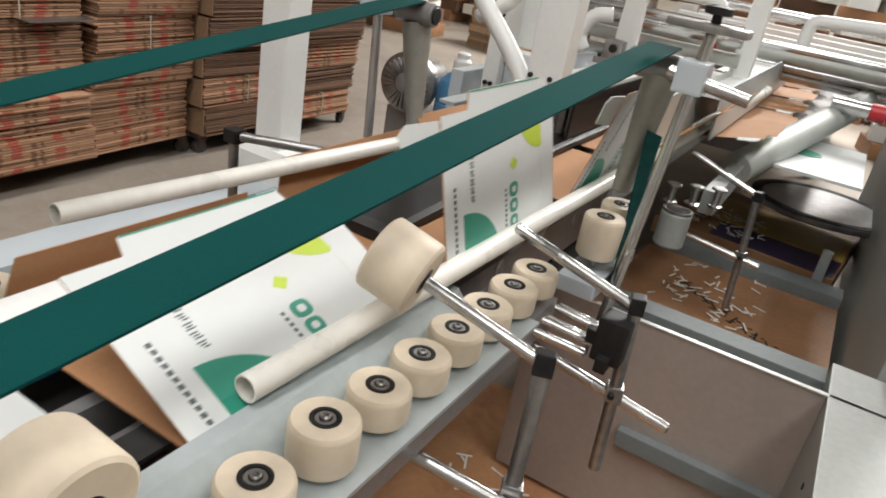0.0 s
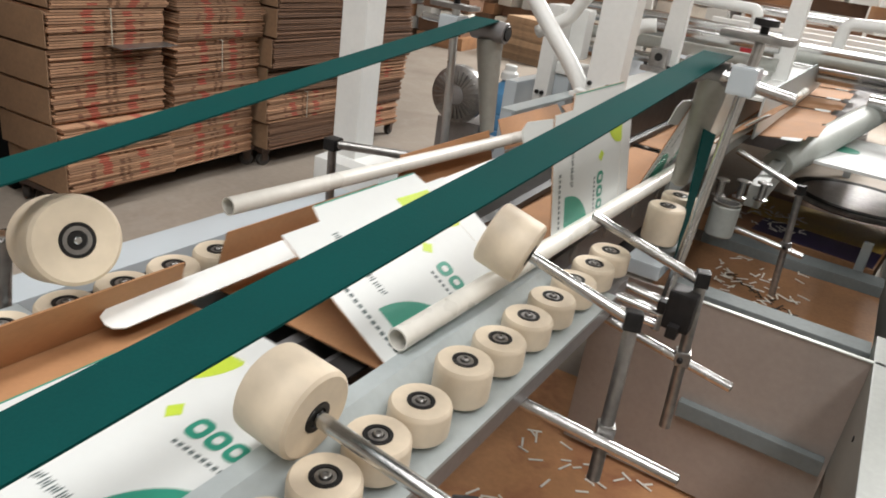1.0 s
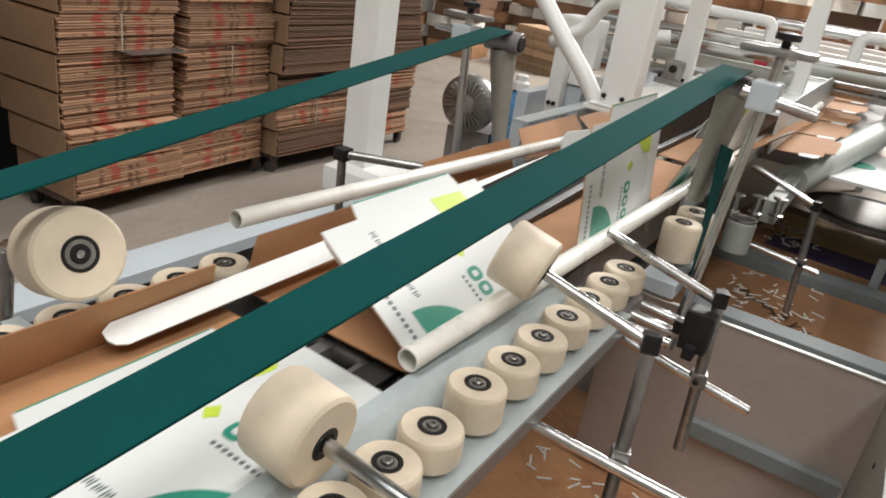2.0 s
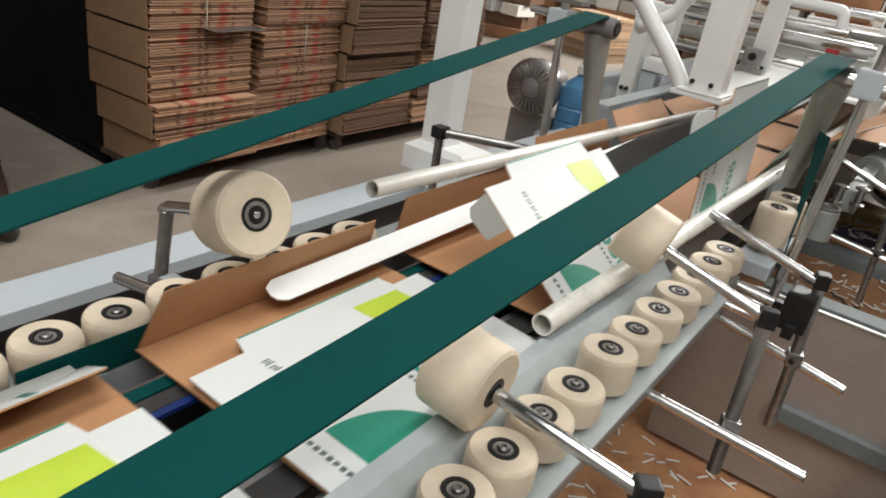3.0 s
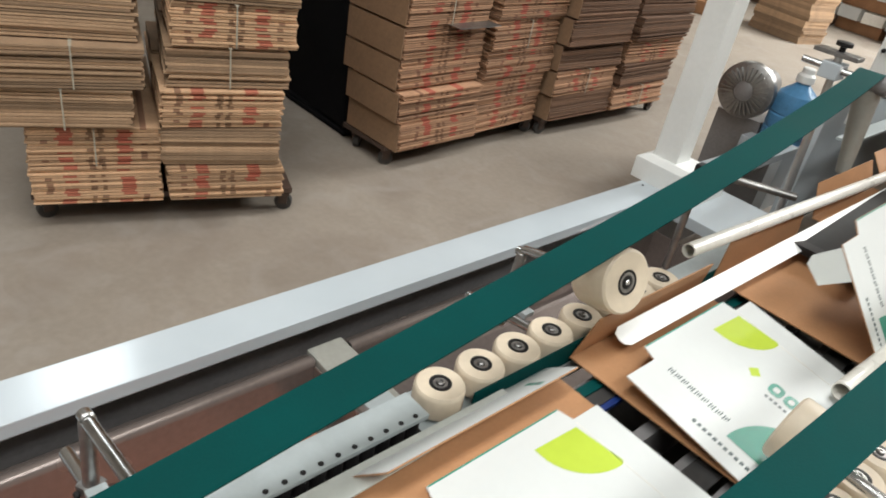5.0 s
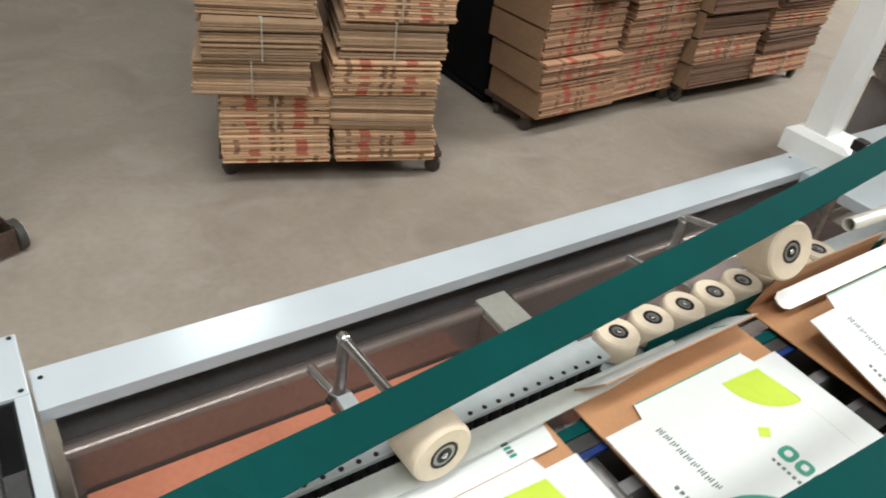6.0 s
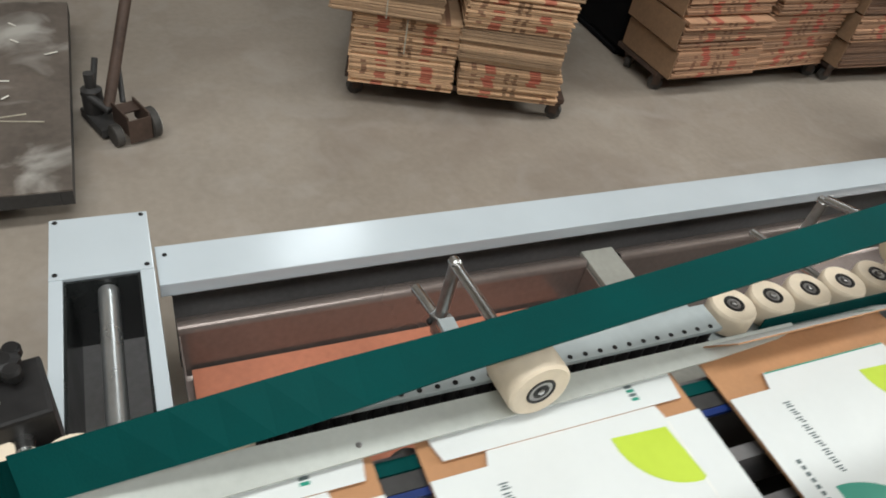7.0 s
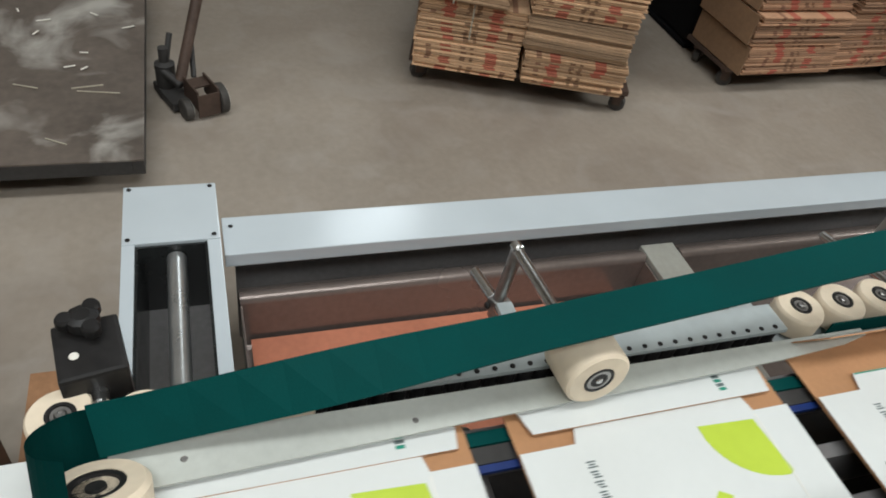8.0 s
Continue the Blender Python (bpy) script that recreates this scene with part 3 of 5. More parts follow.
bm.faces.new(list(reversed(rings[0])))
bm.faces.new(rings[-1])
strip = thing("cover_strip", "plain grey metal cover strip beside the cartons", "strip")
part("sheet", bm, PALEM, strip)
for y in (-1.30, -0.98):
    part("screw", rod(B(), (0.100, y, 0.8485), (0.100, y, 0.8512), 0.005, 10), STEEL, strip)

# ---- guide tubes and plates ----
single("guide_tube", tube(B(), (0.044, 0.489, 0.965), (0.10, 2.6, 0.90), 0.017, 0.003), PIPE, "white plastic guide tube with an open end", "tube", group="guide tubes")
single("guide_tube", tube(B(), (0.444, 0.477, 0.868), (0.618, 3.7, 0.985), 0.020, 0.003), PIPE, "cream plastic guide tube with an open end", "tube", group="guide tubes")
bm = B()
slab(bm, [(-0.022, 0.02), (-0.012, 0.002), (0.004, 0.0), (0.016, 0.006), (0.024, 0.022), (0.024, 1.5), (-0.022, 1.5)], 0.0, 0.003)
single("guide_plate", bm, WHITE, "long narrow white guide plate with a rounded end", "guide", pose(0.092, 0.205, 0.860, 1.8, 24, -0.6))


# ---- the two carrying belts ----
def ribbon(bm, pts, width, thick=0.003):
    """A belt along (x, y, z, lean): lean 0 lies flat, 90 stands on its edge."""
    rings = []
    for i, (x, y, z, lean) in enumerate(pts):
        p = Vector((x, y, z))
        a, b = Vector(pts[max(i - 1, 0)][:3]), Vector(pts[min(i + 1, len(pts) - 1)][:3])
        d = (b - a).normalized()
        flat = d.cross(Vector((0, 0, 1)))
        flat = flat.normalized() if flat.length > 1e-3 else Vector((1, 0, 0))
        if flat.x < 0:
            flat = -flat
        nrm = flat.cross(d)
        if nrm.z < 0:
            nrm = -nrm
        c, s = math.cos(radians(lean)), math.sin(radians(lean))
        w, t = (flat * c - nrm * s) * width / 2, (flat * s + nrm * c) * thick / 2
        rings.append([bm.verts.new(p + q) for q in (-w - t, w - t, w + t, -w + t)])
    for a, b in zip(rings, rings[1:]):
        for k in range(4):
            bm.faces.new((a[k], a[(k + 1) % 4], b[(k + 1) % 4], b[k]))
    bm.faces.new(list(reversed(rings[0])))
    bm.faces.new(rings[-1])
    return bm


def strand(p, q, lean0, lean1, n=24, power=1.0):
    out = []
    for k in range(n + 1):
        s = k / n
        out.append((*(p[i] + (q[i] - p[i]) * s for i in range(3)), lean0 + (lean1 - lean0) * s**power))
    return out


def smooth(a, b, v):
    u = max(0.0, min(1.0, (v - a) / (b - a)))
    return u * u * (3 - 2 * u)


def belt_line(fx, fz, y0, y1, turn, shift, n=48):
    """The returning strand: flat, then twisted upright over its last stretch to meet the end roller."""
    out = []
    for k in range(n + 1):
        y = y0 + (y1 - y0) * k / n
        u = smooth(0.80, 1.36, -y)
        out.append((fx(y) + shift * u, y, fz(y) - 0.008 * u, turn * u))
    return out


left_belt = belt_line(lambda y: 0.0618 - 0.030 * y - 0.0236 * y * y - 0.0042 * y**3, lambda y: 1.0983 + 0.1229 * y - 0.0117 * y * y, 1.52, -1.405, 60, -0.002)
single("conveyor_belt", ribbon(B(), left_belt, 0.0752), TEAL, "dark teal flat belt stretched over the machine", "belt", group="conveyor belts")
right_belt = belt_line(lambda y: 0.5335 + 0.0704 * y - 0.0244 * y * y + 0.0026 * y**3, lambda y: 1.1089 + 0.1365 * y - 0.0109 * y * y - 0.0012 * y**3, 1.52, -1.45, -60, 0.0)
single("conveyor_belt", ribbon(B(), right_belt, 0.0715), TEAL, "dark teal flat belt stretched over the machine", "belt", group="conveyor belts")
# the working strands, standing on edge along the rollers
single("conveyor_belt", ribbon(B(), strand((0.049, 1.1, 0.832), (0.049, -0.16, 0.832), 90, 90, 4), 0.05), TEAL, "dark teal belt standing on edge along the rollers", "belt", group="conveyor belts")
single("conveyor_belt", ribbon(B(), strand((0.625, 1.52, 1.10), (0.655, 1.40, 0.74), 60, 88, 10), 0.07), TEAL, "dark teal belt running down from the pulley", "belt", group="conveyor belts")

# belt end roller
END_POSE = pose(0.136, -1.400, 0.886, 0, -30, 0)
endr = thing("end_roller", "large cream nylon roller that turns the belt at its end", "roller", END_POSE)
part("tyre", turned(B(), [(0.060, -0.09), (0.064, -0.085), (0.064, -0.007), (0.058, 0.0), (0.036, 0.0), (0.036, -0.006), (0.001, -0.006)], seg=40), NYLON, endr)
part("bearing", turned(B(), [(0.035, -0.006), (0.035, -0.001), (0.028, -0.001), (0.026, -0.010), (0.014, -0.010), (0.012, -0.002)], seg=28), BLACK, endr)
part("axle", rod(B(), (0, 0, -0.14), (0, 0, -0.09), 0.012, 12), STEEL, endr)
bm = B()
prev = None
for k in range(17):
    t = math.pi * (0.97 + 0.95 * k / 16)
    quad = [bm.verts.new((0.0665 * math.cos(t), 0.0665 * math.sin(t), z)) for z in (-0.005, 0.070)]
    if prev:
        bm.faces.new((prev[0], quad[0], quad[1], prev[1]))
    prev = quad
bmesh.ops.solidify(bm, geom=bm.faces[:], thickness=0.003)
single("conveyor_belt", bm, TEAL, "dark teal belt wrapped round the end roller", "belt", END_POSE, group="conveyor belts")
# black tensioner
tens = thing("belt_tensioner", "black cast belt tensioner with a star knob", "tensioner", pose(-0.09, -1.42, 0.72, 0, 0, 10))
part("body", box(B(), -0.045, -0.045, 0.0, 0.06, 0.045, 0.165, 0.006), BLACK, tens)
part("knob", turned(B(), [(0.012, 0.16), (0.012, 0.175), (0.022, 0.178), (0.024, 0.186), (0.022, 0.196), (0.012, 0.2)], pose(-0.025, 0, 0), 10), BLACK, tens)
for k in range(3):
    a = 2.1 * k + 0.4
    part("knob_lobe", turned(B(), [(0.011, 0.178), (0.013, 0.182), (0.013, 0.194), (0.010, 0.199)], pose(-0.025 + 0.023 * math.cos(a), 0.023 * math.sin(a), 0), 14), BLACK, tens)
part("screw", rod(B(), (0.02, -0.020, 0.165), (0.02, -0.020, 0.169), 0.007, 12), STRIPM, tens, "pale screw head")
part("rod", rod(B(), (0.02, 0, 0.12), (0.085, 0.0, 0.125), 0.013), CHROME, tens)


# ---- press rollers on arms ----
def press_roller(hub, tail, r, width, label):
    """A large roller whose shaft runs from its hub to a clamp."""
    m, n = between(hub, tail)
    ob = thing("press_roller", label, "roller", m, "press rollers")
    lo, hi = -width, 0.0
    prof = [(0.001, lo + 0.006), (0.026, lo + 0.006), (0.026, lo), (r - 0.006, lo), (r - 0.001, lo + 0.004), (r, lo + 0.01), (r, hi - 0.01), (r - 0.001, hi - 0.004), (r - 0.006, hi), (0.022, hi), (0.022, hi - 0.006), (0.001, hi - 0.006)]
    part("tyre", turned(B(), prof, seg=40), NYLON, ob)
    part("bearing", turned(B(), [(0.021, hi - 0.008), (0.021, hi + 0.001), (0.014, hi + 0.001), (0.013, hi - 0.002)], seg=24), BLACK, ob)
    part("bearing", turned(B(), [(0.025, lo + 0.006), (0.025, lo - 0.001), (0.021, lo - 0.001), (0.020, lo + 0.003), (0.014, lo + 0.003), (0.013, lo + 0.001), (0.010, lo + 0.001)], seg=24), BLACK, ob)
    part("end_ring", turned(B(), [(0.0205, lo + 0.0025), (0.0205, lo), (0.0145, lo), (0.0145, lo + 0.0025)], seg=24), STEEL, ob)
    part("end_screw", rod(B(), (0, 0, lo + 0.002), (0, 0, lo - 0.003), 0.006, 12), CHROME, ob)
    part("shaft", rod(B(), (0, 0, 0), (0, 0, n), 0.0105), CHROME, ob, "bright chromed shaft")
    return ob


press_roller((0.529, 0.745, 0.963), (0.726, 0.777, 0.898), 0.060, 0.085, "large cream nylon press roller on a chromed shaft")
press_roller((0.513, 0.210, 0.905), (0.728, 0.210, 0.884), 0.062, 0.085, "large cream nylon press roller on a chromed shaft")
press_roller((-0.002, 0.195, 0.971), (-0.204, 0.224, 0.900), 0.066, 0.088, "large cream nylon press roller on a steel arm")
press_roller((0.036, -0.706, 0.900), (-0.186, -0.717, 0.888), 0.055, 0.082, "large cream nylon press roller on a chromed shaft")


def post_unit(top, foot, rod_in, rod_out, label, clamp=True):
    """An upright post that carries a shaft, clamped to a lower cross rod."""
    ob = thing("clamp_post", label, "post", group="clamp posts")
    part("post", rod(B(), foot, top, 0.0125), STEEL, ob)
    part("cross_rod", rod(B(), rod_in, rod_out, 0.0115), CHROME, ob, "bright chromed cross rod")
    a, b = Vector(top), Vector(foot)
    m, _ = between(foot, top)
    zz = (Vector(rod_in) + Vector(rod_out)) / 2
    t = max(0.05, min(0.95, (zz.z - b.z) / (a.z - b.z)))
    p = b + (a - b) * t
    part("lower_clamp", box(B(), -0.0165, -0.0165, -0.017, 0.0165, 0.0165, 0.017, 0.004), STEEL, ob).matrix_basis = Matrix.Translation(p) @ m.to_3x3().to_4x4()
    if clamp:
        part("upper_clamp", box(B(), -0.0155, -0.0145, -0.022, 0.0155, 0.0145, 0.013, 0.004), BLACK, ob).matrix_basis = Matrix.Translation(a) @ m.to_3x3().to_4x4()
    else:
        part("clamp_plate", box(B(), -0.030, -0.016, -0.006, 0.022, 0.016, 0.006, 0.002), PLATE, ob, "small pale clamp plate").matrix_basis = Matrix.Translation(p + Vector((0.05, 0, 0.022)))
        part("rod_end", rod(B(), a + Vector((-0.016, 0, -0.004)), a + Vector((0.006, 0, 0.001)), 0.0112), CHROME, ob)
    part("clamp_bolt", rod(B(), p + Vector((0.0, -0.026, 0)), p + Vector((0, -0.018, 0)), 0.007, 10), BLACK, ob)
    return ob


post_unit((0.726, 0.777, 0.905), (0.742, 0.735, 0.585), (0.555, 0.690, 0.708), (0.880, 0.742, 0.660), "grey steel clamp post with a chromed cross rod")
post_unit((0.765, 1.140, 0.875), (0.782, 1.145, 0.486), (0.560, 1.138, 0.705), (0.890, 1.146, 0.648), "grey steel clamp post with a chromed cross rod")
post_unit((0.728, 0.210, 0.890), (0.742, 0.190, 0.560), (0.565, 0.165, 0.700), (0.890, 0.195, 0.655), "grey steel clamp post with a chromed cross rod")
post_unit((-0.204, 0.224, 0.893), (-0.200, 0.200, 0.700), (-0.299, 0.179, 0.728), (-0.05, 0.185, 0.770), "dull steel clamp post with a short cross rod", False)
post_unit((-0.186, -0.717, 0.893), (-0.195, -0.722, 0.700), (-0.317, -0.722, 0.705), (-0.06, -0.722, 0.770), "dull steel clamp post with a short cross rod", False)
post_unit((0.818, 2.450, 0.800), (0.845, 2.440, 0.380), (0.640, 2.42, 0.60), (0.900, 2.45, 0.560), "dull steel clamp post with a chromed cross rod")
single("guide_rod", rod(B(), (0.502, 1.136, 0.933), (0.765, 1.140, 0.862), 0.0115), CHROME, "straight chromed rod pointing at the cartons", "rod", group="guide rods")
single("guide_rod", rod(B(), (0.570, 2.44, 0.88), (0.818, 2.450, 0.795), 0.0115), CHROME, "straight chromed rod pointing at the cartons", "rod", group="guide rods")
for k in range(5):
    single("guide_rod", rod(B(), (0.58 + 0.004 * k, 1.10 + 0.035 * k, 0.755 + 0.012 * (k % 2)), (0.70, 1.13 + 0.032 * k, 0.735 + 0.012 * (k % 2)), 0.0095), CHROME, "short chromed rod in a cluster beside the rollers", "rod", group="clustered rods")
bm = B()
box(bm, -0.03, -0.03, -0.05, 0.03, 0.03, 0.04, 0.008)
box(bm, -0.05, -0.012, -0.03, 0.0, 0.012, 0.0, 0.004)
box(bm, -0.012, -0.05, -0.06, 0.012, 0.0, -0.03, 0.004)
single("clamp_block", bm, BLACK, "black clamp block with lever on the post", "clamp", pose(0.745, 1.125, 0.80))


# ---- belt pulleys on stands ----
def belt_stand(x, y, z):
    ob = thing("belt_stand", "chromed belt stand with a pulley, cross rod and black knob", "stand", group="belt stands")
    part("pulley", rod(B(), (x - 0.055, y, z), (x + 0.055, y, z), 0.030, 28), GREYDARK, ob)
    part("pulley_cap", rod(B(), (x + 0.055, y, z), (x + 0.060, y, z), 0.022, 20), BLACK, ob)
    return ob


ob = belt_stand(-0.045, 1.535, 1.227)
part("column", rod(B(), (-0.120, 1.52, 0.55), (-0.165, 1.53, 1.27), 0.0125), GROUND, ob)
part("cross_rod", rod(B(), (-0.26, 1.50, 1.235), (-0.05, 1.535, 1.225), 0.011), CHROME, ob)
part("collar", box(B(), -0.195, 1.49, 1.20, -0.135, 1.56, 1.25, 0.004), GREY, ob)
part("cross_arm", box(B(), -0.24, 1.50, 1.268, -0.10, 1.56, 1.282, 0.004), STEEL, ob)
part("knob", turned(B(), [(0.010, 0), (0.010, 0.015), (0.026, 0.018), (0.026, 0.03), (0.010, 0.033)], pose(-0.165, 1.53, 1.282), 12), BLACK, ob)
part("tapered_arm", turned(B(), [(0.012, 0), (0.021, 0.006), (0.030, 0.14), (0.038, 0.25), (0.038, 0.275)], between((-0.008, 1.545, 0.93), (-0.047, 1.545, 1.20))[0], 20), ARMM, ob, "grey tapered arm below the pulley")
ob = belt_stand(0.575, 1.535, 1.240)
part("column", rod(B(), (0.665, 1.33, 0.62), (0.688, 1.47, 1.35), 0.0125), CHROME, ob)
part("cross_rod", rod(B(), (0.63, 1.44, 1.248), (0.80, 1.45, 1.225), 0.0135), CHROME, ob)
part("collar", box(B(), 0.652, 1.405, 1.215, 0.712, 1.475, 1.28, 0.006), GREY, ob)
part("cross_arm", box(B(), 0.60, 1.43, 1.335, 0.76, 1.50, 1.352, 0.006), STEEL, ob)
part("knob", turned(B(), [(0.010, 0), (0.010, 0.015), (0.028, 0.018), (0.028, 0.032), (0.010, 0.036)], pose(0.688, 1.47, 1.352), 12), BLACK, ob)
part("tapered_arm", turned(B(), [(0.012, 0), (0.021, 0.006), (0.030, 0.14), (0.038, 0.25), (0.038, 0.285)], between((0.580, 1.545, 0.94), (0.598, 1.545, 1.215))[0], 20), ARMM, ob, "grey tapered arm below the pulley")

# tee bar beside the gantry foot
ob = thing("side_arm", "grey steel side arm with a round upright", "arm")
part("upright", rod(B(), (-0.289, 1.185, 0.16), (-0.286, 1.164, 0.885), 0.0125), STEEL, ob)
part("bar", rod(B(), (-0.295, 1.16, 0.885), (-0.03, 1.30, 0.885), 0.0125), STEEL, ob)
part("tee", box(B(), -0.306, 1.145, 0.868, -0.266, 1.187, 0.903, 0.006), BLACK, ob)

# ---- white gantry ----
gantry = thing("gantry_frame", "white painted steel gantry over the machine", "gantry")
part("post", box(B(), -0.765, 1.74, 0.62, -0.652, 1.85, 2.3, 0.006), WHITE, gantry)
bm = B()
lo = [bm.verts.new(p) for p in ((-0.815, 1.70, 0.518), (-0.500, 1.70, 0.518), (-0.500, 1.93, 0.518), (-0.815, 1.93, 0.518))]
mid = [bm.verts.new((v.co.x, v.co.y, 0.610)) for v in lo]
hi = [bm.verts.new(p) for p in ((-0.780, 1.725, 0.632), (-0.560, 1.725, 0.632), (-0.560, 1.885, 0.632), (-0.780, 1.885, 0.632))]
for p, q in ((lo, mid), (mid, hi)):
    for k in range(4):
        bm.faces.new((p[k], p[(k + 1) % 4], q[(k + 1) % 4], q[k]))
bm.faces.new(list(reversed(lo)))
bm.faces.new(hi)
part("foot", bm, WHITE, gantry, "pale flared foot on the side beam")
part("foot_plate", box(B(), -0.620, 1.60, 0.470, -0.30, 2.0, 0.517, 0.004), GREY, gantry, "grey foot bracket")
part("post", box(B(), 0.165, 1.82, 1.075, 0.272, 1.90, 2.3, 0.006), WHITE, gantry)
part("foot_plate", box(B(), 0.140, 1.800, 1.0665, 0.286, 1.93, 1.075, 0.003), WHITE, gantry)
for x in (0.18, 0.24):
    part("bolt", rod(B(), (x, 1.810, 1.10), (x, 1.820, 1.10), 0.008, 8), BLACK, gantry)
part("curved_pipe", bent(B(), [(0.145, 1.87, 1.06), (0.08, 1.87, 1.14), (-0.03, 1.87, 1.255), (-0.13, 1.87, 1.37), (-0.20, 1.87, 1.48), (-0.22, 1.87, 1.62), (-0.20, 1.87, 1.85)], 0.027), WHITE, gantry, "white bent pipe")
part("cross_beam", box(B(), -0.84, 1.74, 2.3, 0.9, 1.90, 2.42, 0.006), WHITE, gantry)

# ---- far part of the line ----
far = thing("feed_frame", "white painted roller section with chromed bars further along the line", "machine section")
part("side_casting", box(B(), -0.385, 2.66, 0.80, -0.315, 2.80, 1.25, 0.012), WHITE, far, "white upright casting with bolts")
part("side_casting", box(B(), -0.313, 2.70, 0.96, -0.19, 2.80, 1.015, 0.010), WHITE, far)
part("side_casting", box(B(), -0.313, 2.71, 0.82, -0.24, 2.80, 0.955, 0.006), GREY, far)
part("side_casting", box(B(), -0.33, 2.81, 1.02, -0.25, 2.90, 1.24, 0.010), WHITE, far)
for z in (0.87, 1.15):
    for x in (-0.362, -0.338):
        part("bolt", rod(B(), (x, 2.66, z), (x, 2.645, z), 0.010, 8), BLACK, far)
# upright tapered plates that hold the cross rollers
for x, y, z, h in ((0.165, 2.72, 1.07, 0.50), (0.535, 3.2, 1.07, 0.60)):
    bm = B()
    slab(bm, [(-0.042, 0.0), (0.042, 0.0), (0.042, 0.10), (0.032, h), (-0.026, h), (-0.042, 0.14)], -0.014, 0.014)
    part("bracket_plate", bm, WHITE, far, "white tapered bracket plate").matrix_basis = pose(x, y, z, 90, 0, -8)
for y, z, r, x0, x1 in ((3.10, 1.205, 0.026, -0.40, 0.52), (3.16, 1.125, 0.030, -0.40, 0.52), (3.22, 1.045, 0.026, -0.40, 0.52), (3.02, 1.255, 0.016, -0.40, 0.52), (3.95, 1.17, 0.020, -0.5, 1.25), (4.05, 1.115, 0.034, -0.5, 1.25), (4.15, 1.06, 0.022, -0.5, 1.25), (4.50, 1.30, 0.026, -0.5, 1.25)):
    part("roller_bar", rod(B(), (x0, y, z), (x1, y + 0.03, z + 0.004), r, 22), CHROME if r < 0.03 else PALEM, far, "chromed cross roller" if r < 0.03 else "pale cross roller")
part("collar", rod(B(), (0.06, 3.098, 1.10), (0.10, 3.099, 1.10), 0.034), RED, far, "red collar on a roller")
part("collar", rod(B(), (0.20, 4.05, 1.115), (0.27, 4.051, 1.115), 0.037), RED, far, "red collar on a roller")
part("collar", rod(B(), (1.06, 3.70, 1.00), (1.13, 3.70, 1.00), 0.040), RED, far, "red collar on a roller")
part("roller_bar", rod(B(), (0.90, 3.70, 1.00), (1.22, 3.70, 1.00), 0.034, 22), CHROME, far)
part("handle_bar", bent(B(), [(-0.50, 4.4, 1.325), (-0.14, 4.4, 1.307), (0.12, 4.4, 1.304), (0.165, 4.4, 1.29), (0.18, 4.4, 1.25), (0.18, 4.4, 1.15), (0.18, 4.4, 1.08)], 0.032), WHITE, far, "white bent handle bar")
part("handle_bar", bent(B(), [(0.64, 4.4, 1.08), (0.645, 4.4, 1.18), (0.65, 4.4, 1.27), (0.68, 4.4, 1.305), (0.75, 4.4, 1.312), (1.0, 4.4, 1.327), (1.3, 4.4, 1.34)], 0.034), WHITE, far, "white bent handle bar")
part("curved_guard", bent(B(), [(-0.10, 1.98, 1.20), (0.0, 1.97, 1.26), (0.04, 1.96, 1.31), (0.08, 1.95, 1.355), (0.15, 1.94, 1.37), (0.22, 1.93, 1.37)], 0.022), WHITE, far, "white bent pipe guard")
part("curved_guard", bent(B(), [(-0.06, 2.9, 1.06), (-0.09, 2.9, 1.12), (-0.05, 2.92, 1.20), (0.02, 2.94, 1.22)], 0.030), WHITE, far, "white bent pipe guard")
for x, y, z in ((0.150, 2.60, 1.0665), (0.16, 4.32, 1.0665), (0.63, 4.30, 1.0665)):
    bm = B()
    box(bm, x - 0.060, y, z, x + 0.060, y + 0.07, z + 0.022, 0.005)
    box(bm, x - 0.035, y + 0.008, z + 0.02, x + 0.040, y + 0.062, z + 0.095, 0.012)
    part("pillow_block", bm, STEEL, far, "cast bearing block")
    part("bearing_hole", rod(B(), (x + 0.004, y + 0.002, z + 0.062), (x + 0.004, y + 0.012, z + 0.062), 0.016, 14), BLACK, far)
    for dx in (-0.045, 0.05):
        part("bolt", rod(B(), (x + dx, y + 0.02, z + 0.02), (x + dx, y + 0.02, z + 0.034), 0.008, 8), BLACK, far)
part("deck_plate", box(B(), 0.125, 1.80, 1.052, 0.290, 4.6, 1.0655, 0.003), WHITE, far, "white flat cover plate over the cartons")
part("deck_edge", box(B(), 0.255, 1.95, 1.030, 0.293, 4.6, 1.0505), BLACK, far, "black edge under the cover plate")
part("deck_plate", box(B(), 0.42, 2.55, 1.052, 0.60, 4.6, 1.0655, 0.003), WHITE, far)
part("deck_post", box(B(), 0.14, 3.3, 0.916, 0.20, 3.36, 1.052), GREY, far)
part("deck_post", box(B(), 0.14, 4.3, 0.916, 0.20, 4.36, 1.052), GREY, far)
part("deck_wall", box(B(), 0.602, 2.45, 0.93, 0.610, 4.6, 1.10, 0.002), PLATE, far, "grey upright wall under the cover plate")
part("deck_wall", box(B(), 0.50, 1.95, 0.93, 0.508, 3.3, 1.09, 0.002), PALEM, far, "grey upright wall under the cover plate")
part("deck_side", box(B(), -0.20, 2.0, 0.90, -0.14, 4.6, 0.912, 0.003), PLATE, far)
part("side_wall", box(B(), -0.5, 2.6, 0.2, -0.44, 6.5, 0.9, 0.006), GREY, far)
part("side_wall", box(B(), 1.35, 3.3, 0.2, 1.42, 6.5, 0.9, 0.006), GREY, far)
part("bed", box(B(), -0.44, 3.3, 0.74, 0.95, 8.3, 0.80), GREYDARK, far)
